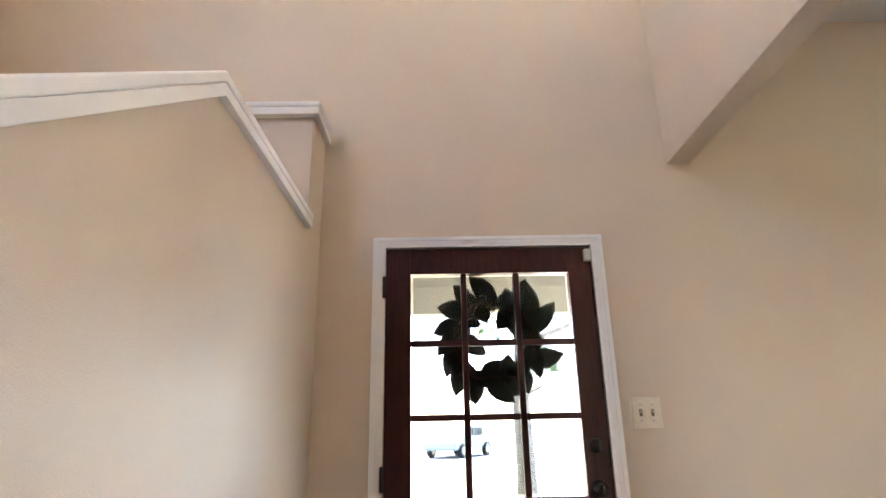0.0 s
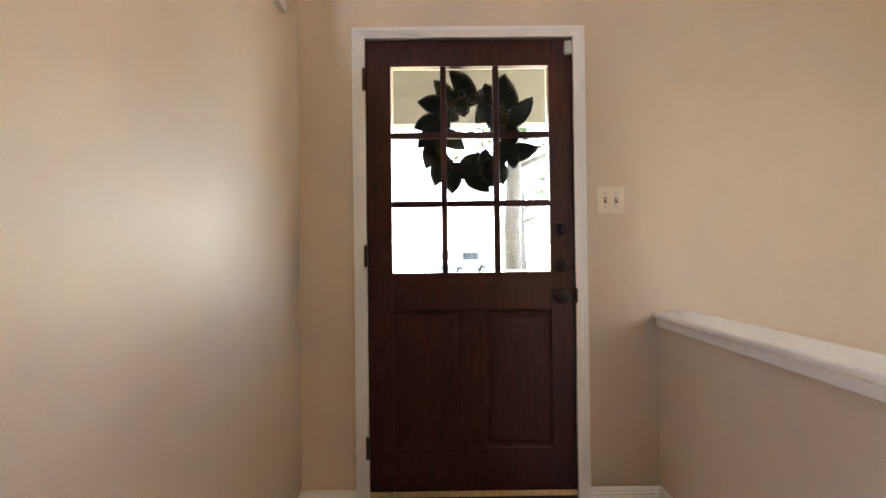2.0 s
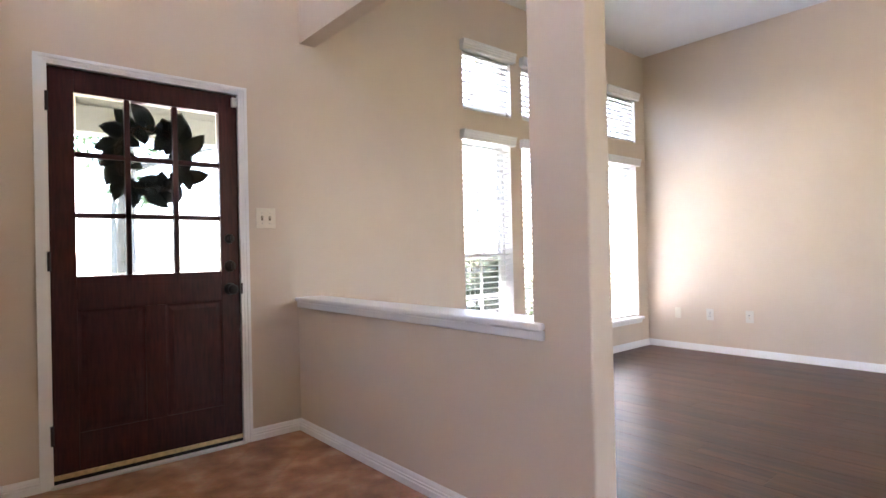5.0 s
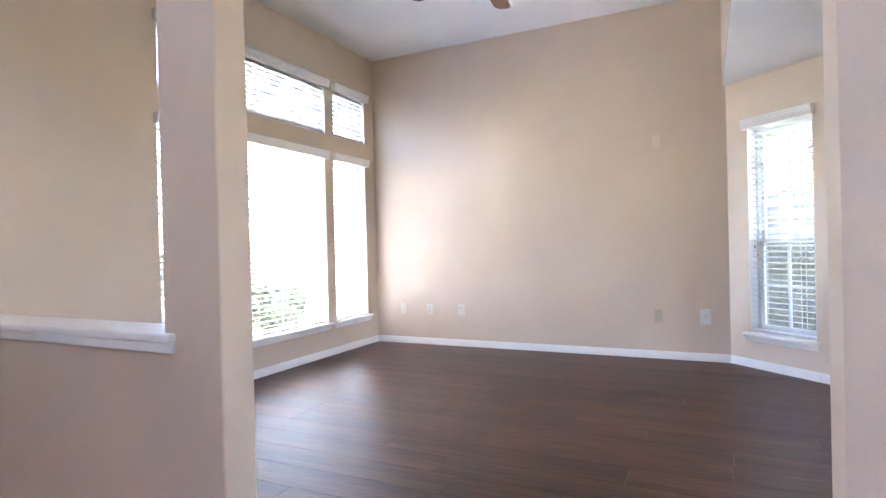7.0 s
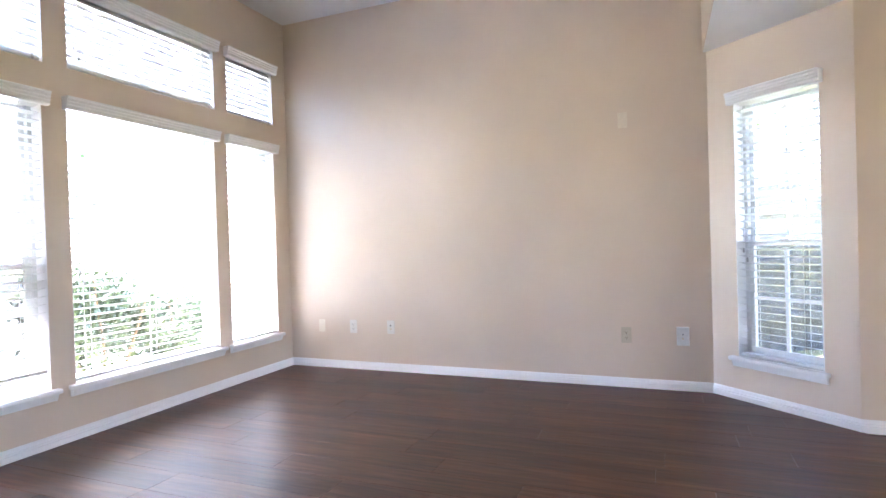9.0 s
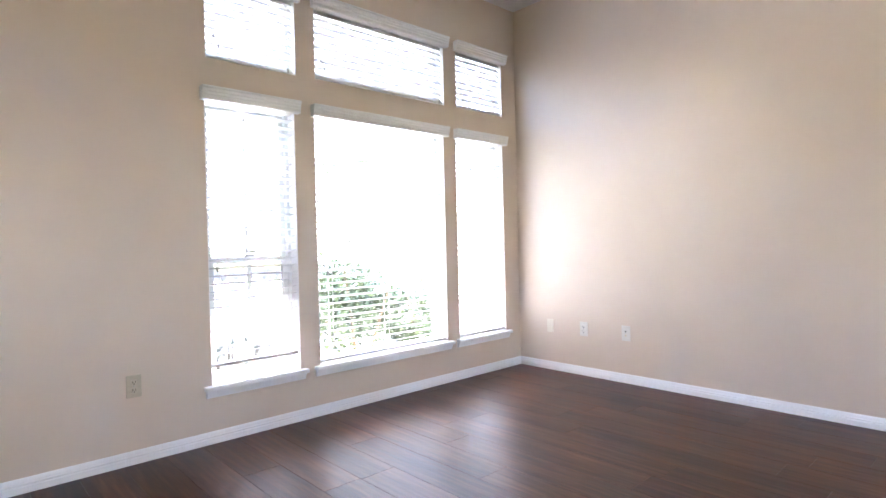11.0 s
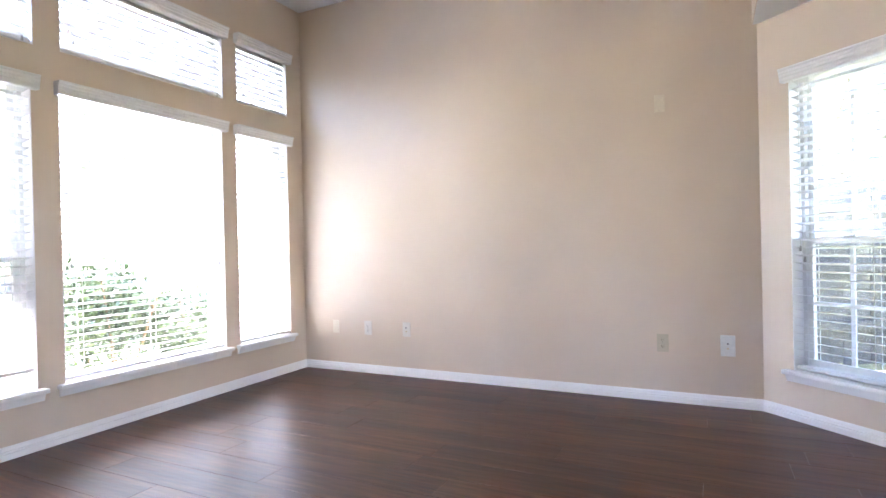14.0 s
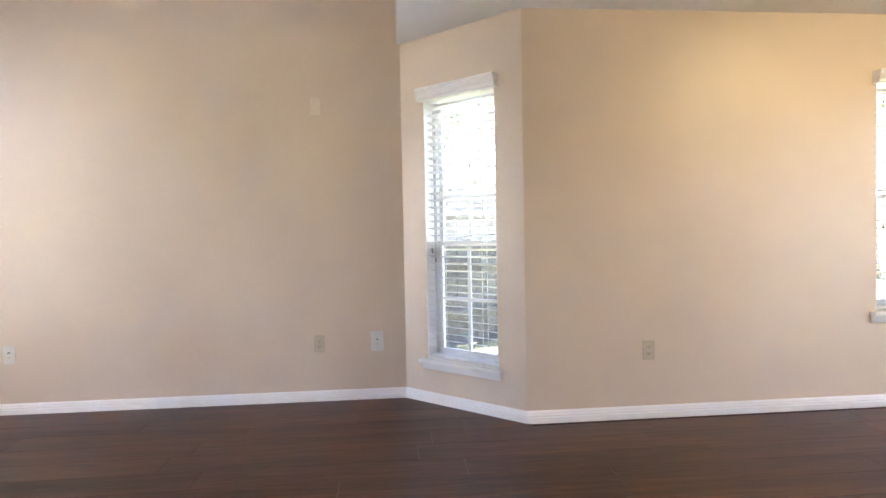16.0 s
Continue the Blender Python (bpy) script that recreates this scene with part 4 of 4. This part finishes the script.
for x in (-1.4, 1.4):
    for y in (-0.83, 0.83):
        w = part("wheel", lathe(((0, -0.1), (0.2, -0.1), (0.2, 0.1), (0, 0.1)), 18, "y", (x, y, 0.32)), STEEL, car)
        part("tyre", lathe(((0.2, -0.11), (0.30, -0.11), (0.32, -0.08), (0.32, 0.08), (0.30, 0.11), (0.2, 0.11)), 22, "y", (x, y, 0.32)), RUBBER, w)

# garden fence beyond the angled window
fence = thing("fence", pose(7.4, -1.3, -0.25, 0, 0, -62), "weathered wooden privacy fence with dog-eared boards", "fence")
bm = bmesh.new()
sec = ((0, 0), (0.138, 0), (0.138, 1.86), (0.105, 1.90), (0.033, 1.90), (0, 1.86))
fr = [[bm.verts.new((x, y, z)) for x, z in sec] for y in (0, 0.018)]
for i in range(6):
    j = (i + 1) % 6
    bm.faces.new((fr[0][i], fr[0][j], fr[1][j], fr[1][i]))
bm.faces.new(fr[0])
bm.faces.new(fr[1][::-1])
bmesh.ops.recalc_face_normals(bm, faces=bm.faces[:])
board = mesh_of("board", bm, FENCE)
rnd = random.Random(8)
for k in range(90):
    piece("board", board, fence, pose(-3.0 + k * 0.145, 0, rnd.uniform(-0.02, 0.02), 0, rnd.uniform(-0.4, 0.4), 0))
for z in (0.35, 0.95, 1.55):
    part("rail", box(-3.0, -0.04, z, 10.0, -0.001, z + 0.09), FENCE, fence)

# ---------------------------------------------------------------- floors, piece by piece
floor = structure("floor_living", boxes(bmesh.new(), (HALF0, BACK, -0.06, DINE + 0.10, FRONT + 0.02, FLOOR - 0.010), (DINE + 0.10, -1.86, -0.06, SIDE + 0.10, FRONT + 0.02, FLOOR - 0.010)), UNDERLAY, "dark brown laminate plank floor")
W, GAP = 0.190, 0.0006
rnd = random.Random(31)
cache = {}


def plank(x0, x1, y0, y1):
    key = (round(x1 - x0, 3), round(y1 - y0, 3))
    if key not in cache:
        w, h = key
        bm = bmesh.new()
        e = 0.0009
        lo = [bm.verts.new(p) for p in ((0, 0, -0.010), (w, 0, -0.010), (w, h, -0.010), (0, h, -0.010))]
        md = [bm.verts.new(p) for p in ((0, 0, -e), (w, 0, -e), (w, h, -e), (0, h, -e))]
        hi = [bm.verts.new(p) for p in ((e, e, 0), (w - e, e, 0), (w - e, h - e, 0), (e, h - e, 0))]
        for a, b in ((lo, md), (md, hi)):
            for i in range(4):
                bm.faces.new((a[i], a[(i + 1) % 4], b[(i + 1) % 4], b[i]))
        bm.faces.new(hi)
        bm.faces.new(lo[::-1])
        cache[key] = mesh_of("plank", bm, LAMINATE)
    piece("plank", cache[key], floor, pose(x0, y0, FLOOR))


SEAMS = {6: 1.74, 7: 2.53, 8: 1.31, 9: 1.715, 10: 0.92, 11: 1.358}
col = 0
edge = 2.087 - 7 * W
while edge < SIDE + 0.01:
    x0, x1 = max(edge, HALF0 + 0.001) + GAP / 2, min(edge + W, SIDE + 0.012) - GAP / 2
    if x1 - x0 > 0.01:
        first = SEAMS.get(col - 1, rnd.uniform(1.1, 2.2))
        y1 = FRONT + 0.012
        y = first
        far = BACK if x1 < DINE + 0.10 else -1.86
        while y1 > far:
            y0 = max(y, far)
            if y1 - y0 > 0.02:
                plank(x0, x1, y0 + GAP / 2, y1 - GAP / 2)
            y1, y = y0, y0 - 1.21
            if y0 <= far:
                break
    edge += W
    col += 1

hall = structure("floor_hall", box(-2.60, BACK, -0.06, HALF0, FRONT - 0.001, FLOOR - 0.0035), GROUT, "mottled terracotta vinyl tile floor")
T = 0.305


def clipped(poly, axis, limit, sign):
    """The part of a convex outline on one side of a line."""
    out = []
    for a, b in zip(poly, poly[1:] + poly[:1]):
        ina, inb = sign * (a[axis] - limit) <= 0, sign * (b[axis] - limit) <= 0
        if ina:
            out.append(a)
        if ina != inb:
            f = (limit - a[axis]) / (b[axis] - a[axis])
            out.append((a[0] + f * (b[0] - a[0]), a[1] + f * (b[1] - a[1])))
    return out


def tile_mesh(poly):
    bm = bmesh.new()
    lo = [bm.verts.new((x, y, -0.0035)) for x, y in poly]
    hi = [bm.verts.new((x, y, -0.0006)) for x, y in poly]
    for i in range(len(poly)):
        j = (i + 1) % len(poly)
        bm.faces.new((lo[i], lo[j], hi[j], hi[i]))
    bm.faces.new(hi)
    return mesh_of("tile", bm, TILE)


H = T / math.sqrt(2)
g = H - 0.0012
diamond = [(-g, 0), (0, -g), (g, 0), (0, g)]
whole = tile_mesh(diamond)
for i in range(-10, 9):
    for k in range(-10, 40):
        x, y = 0.225 + (i + (k % 2) / 2) * 2 * H, 1.775 - k * H
        if not (-2.60 - H < x < HALF0 + H and BACK - H < y < FRONT + H) or (x < -1.1 and y > -0.4):
            continue
        if -2.60 < x - H and x + H < HALF0 and y - H > BACK and y + H < FRONT - 0.03:
            piece("tile", whole, hall, pose(x, y, FLOOR))
        else:
            cut = clipped(clipped(clipped(clipped(diamond, 0, HALF0 - x, 1), 1, FRONT - 0.002 - y, 1), 0, -2.60 - x, -1), 1, BACK - y, -1)
            if len(cut) > 2:
                piece("tile", tile_mesh(cut), hall, pose(x, y, FLOOR))
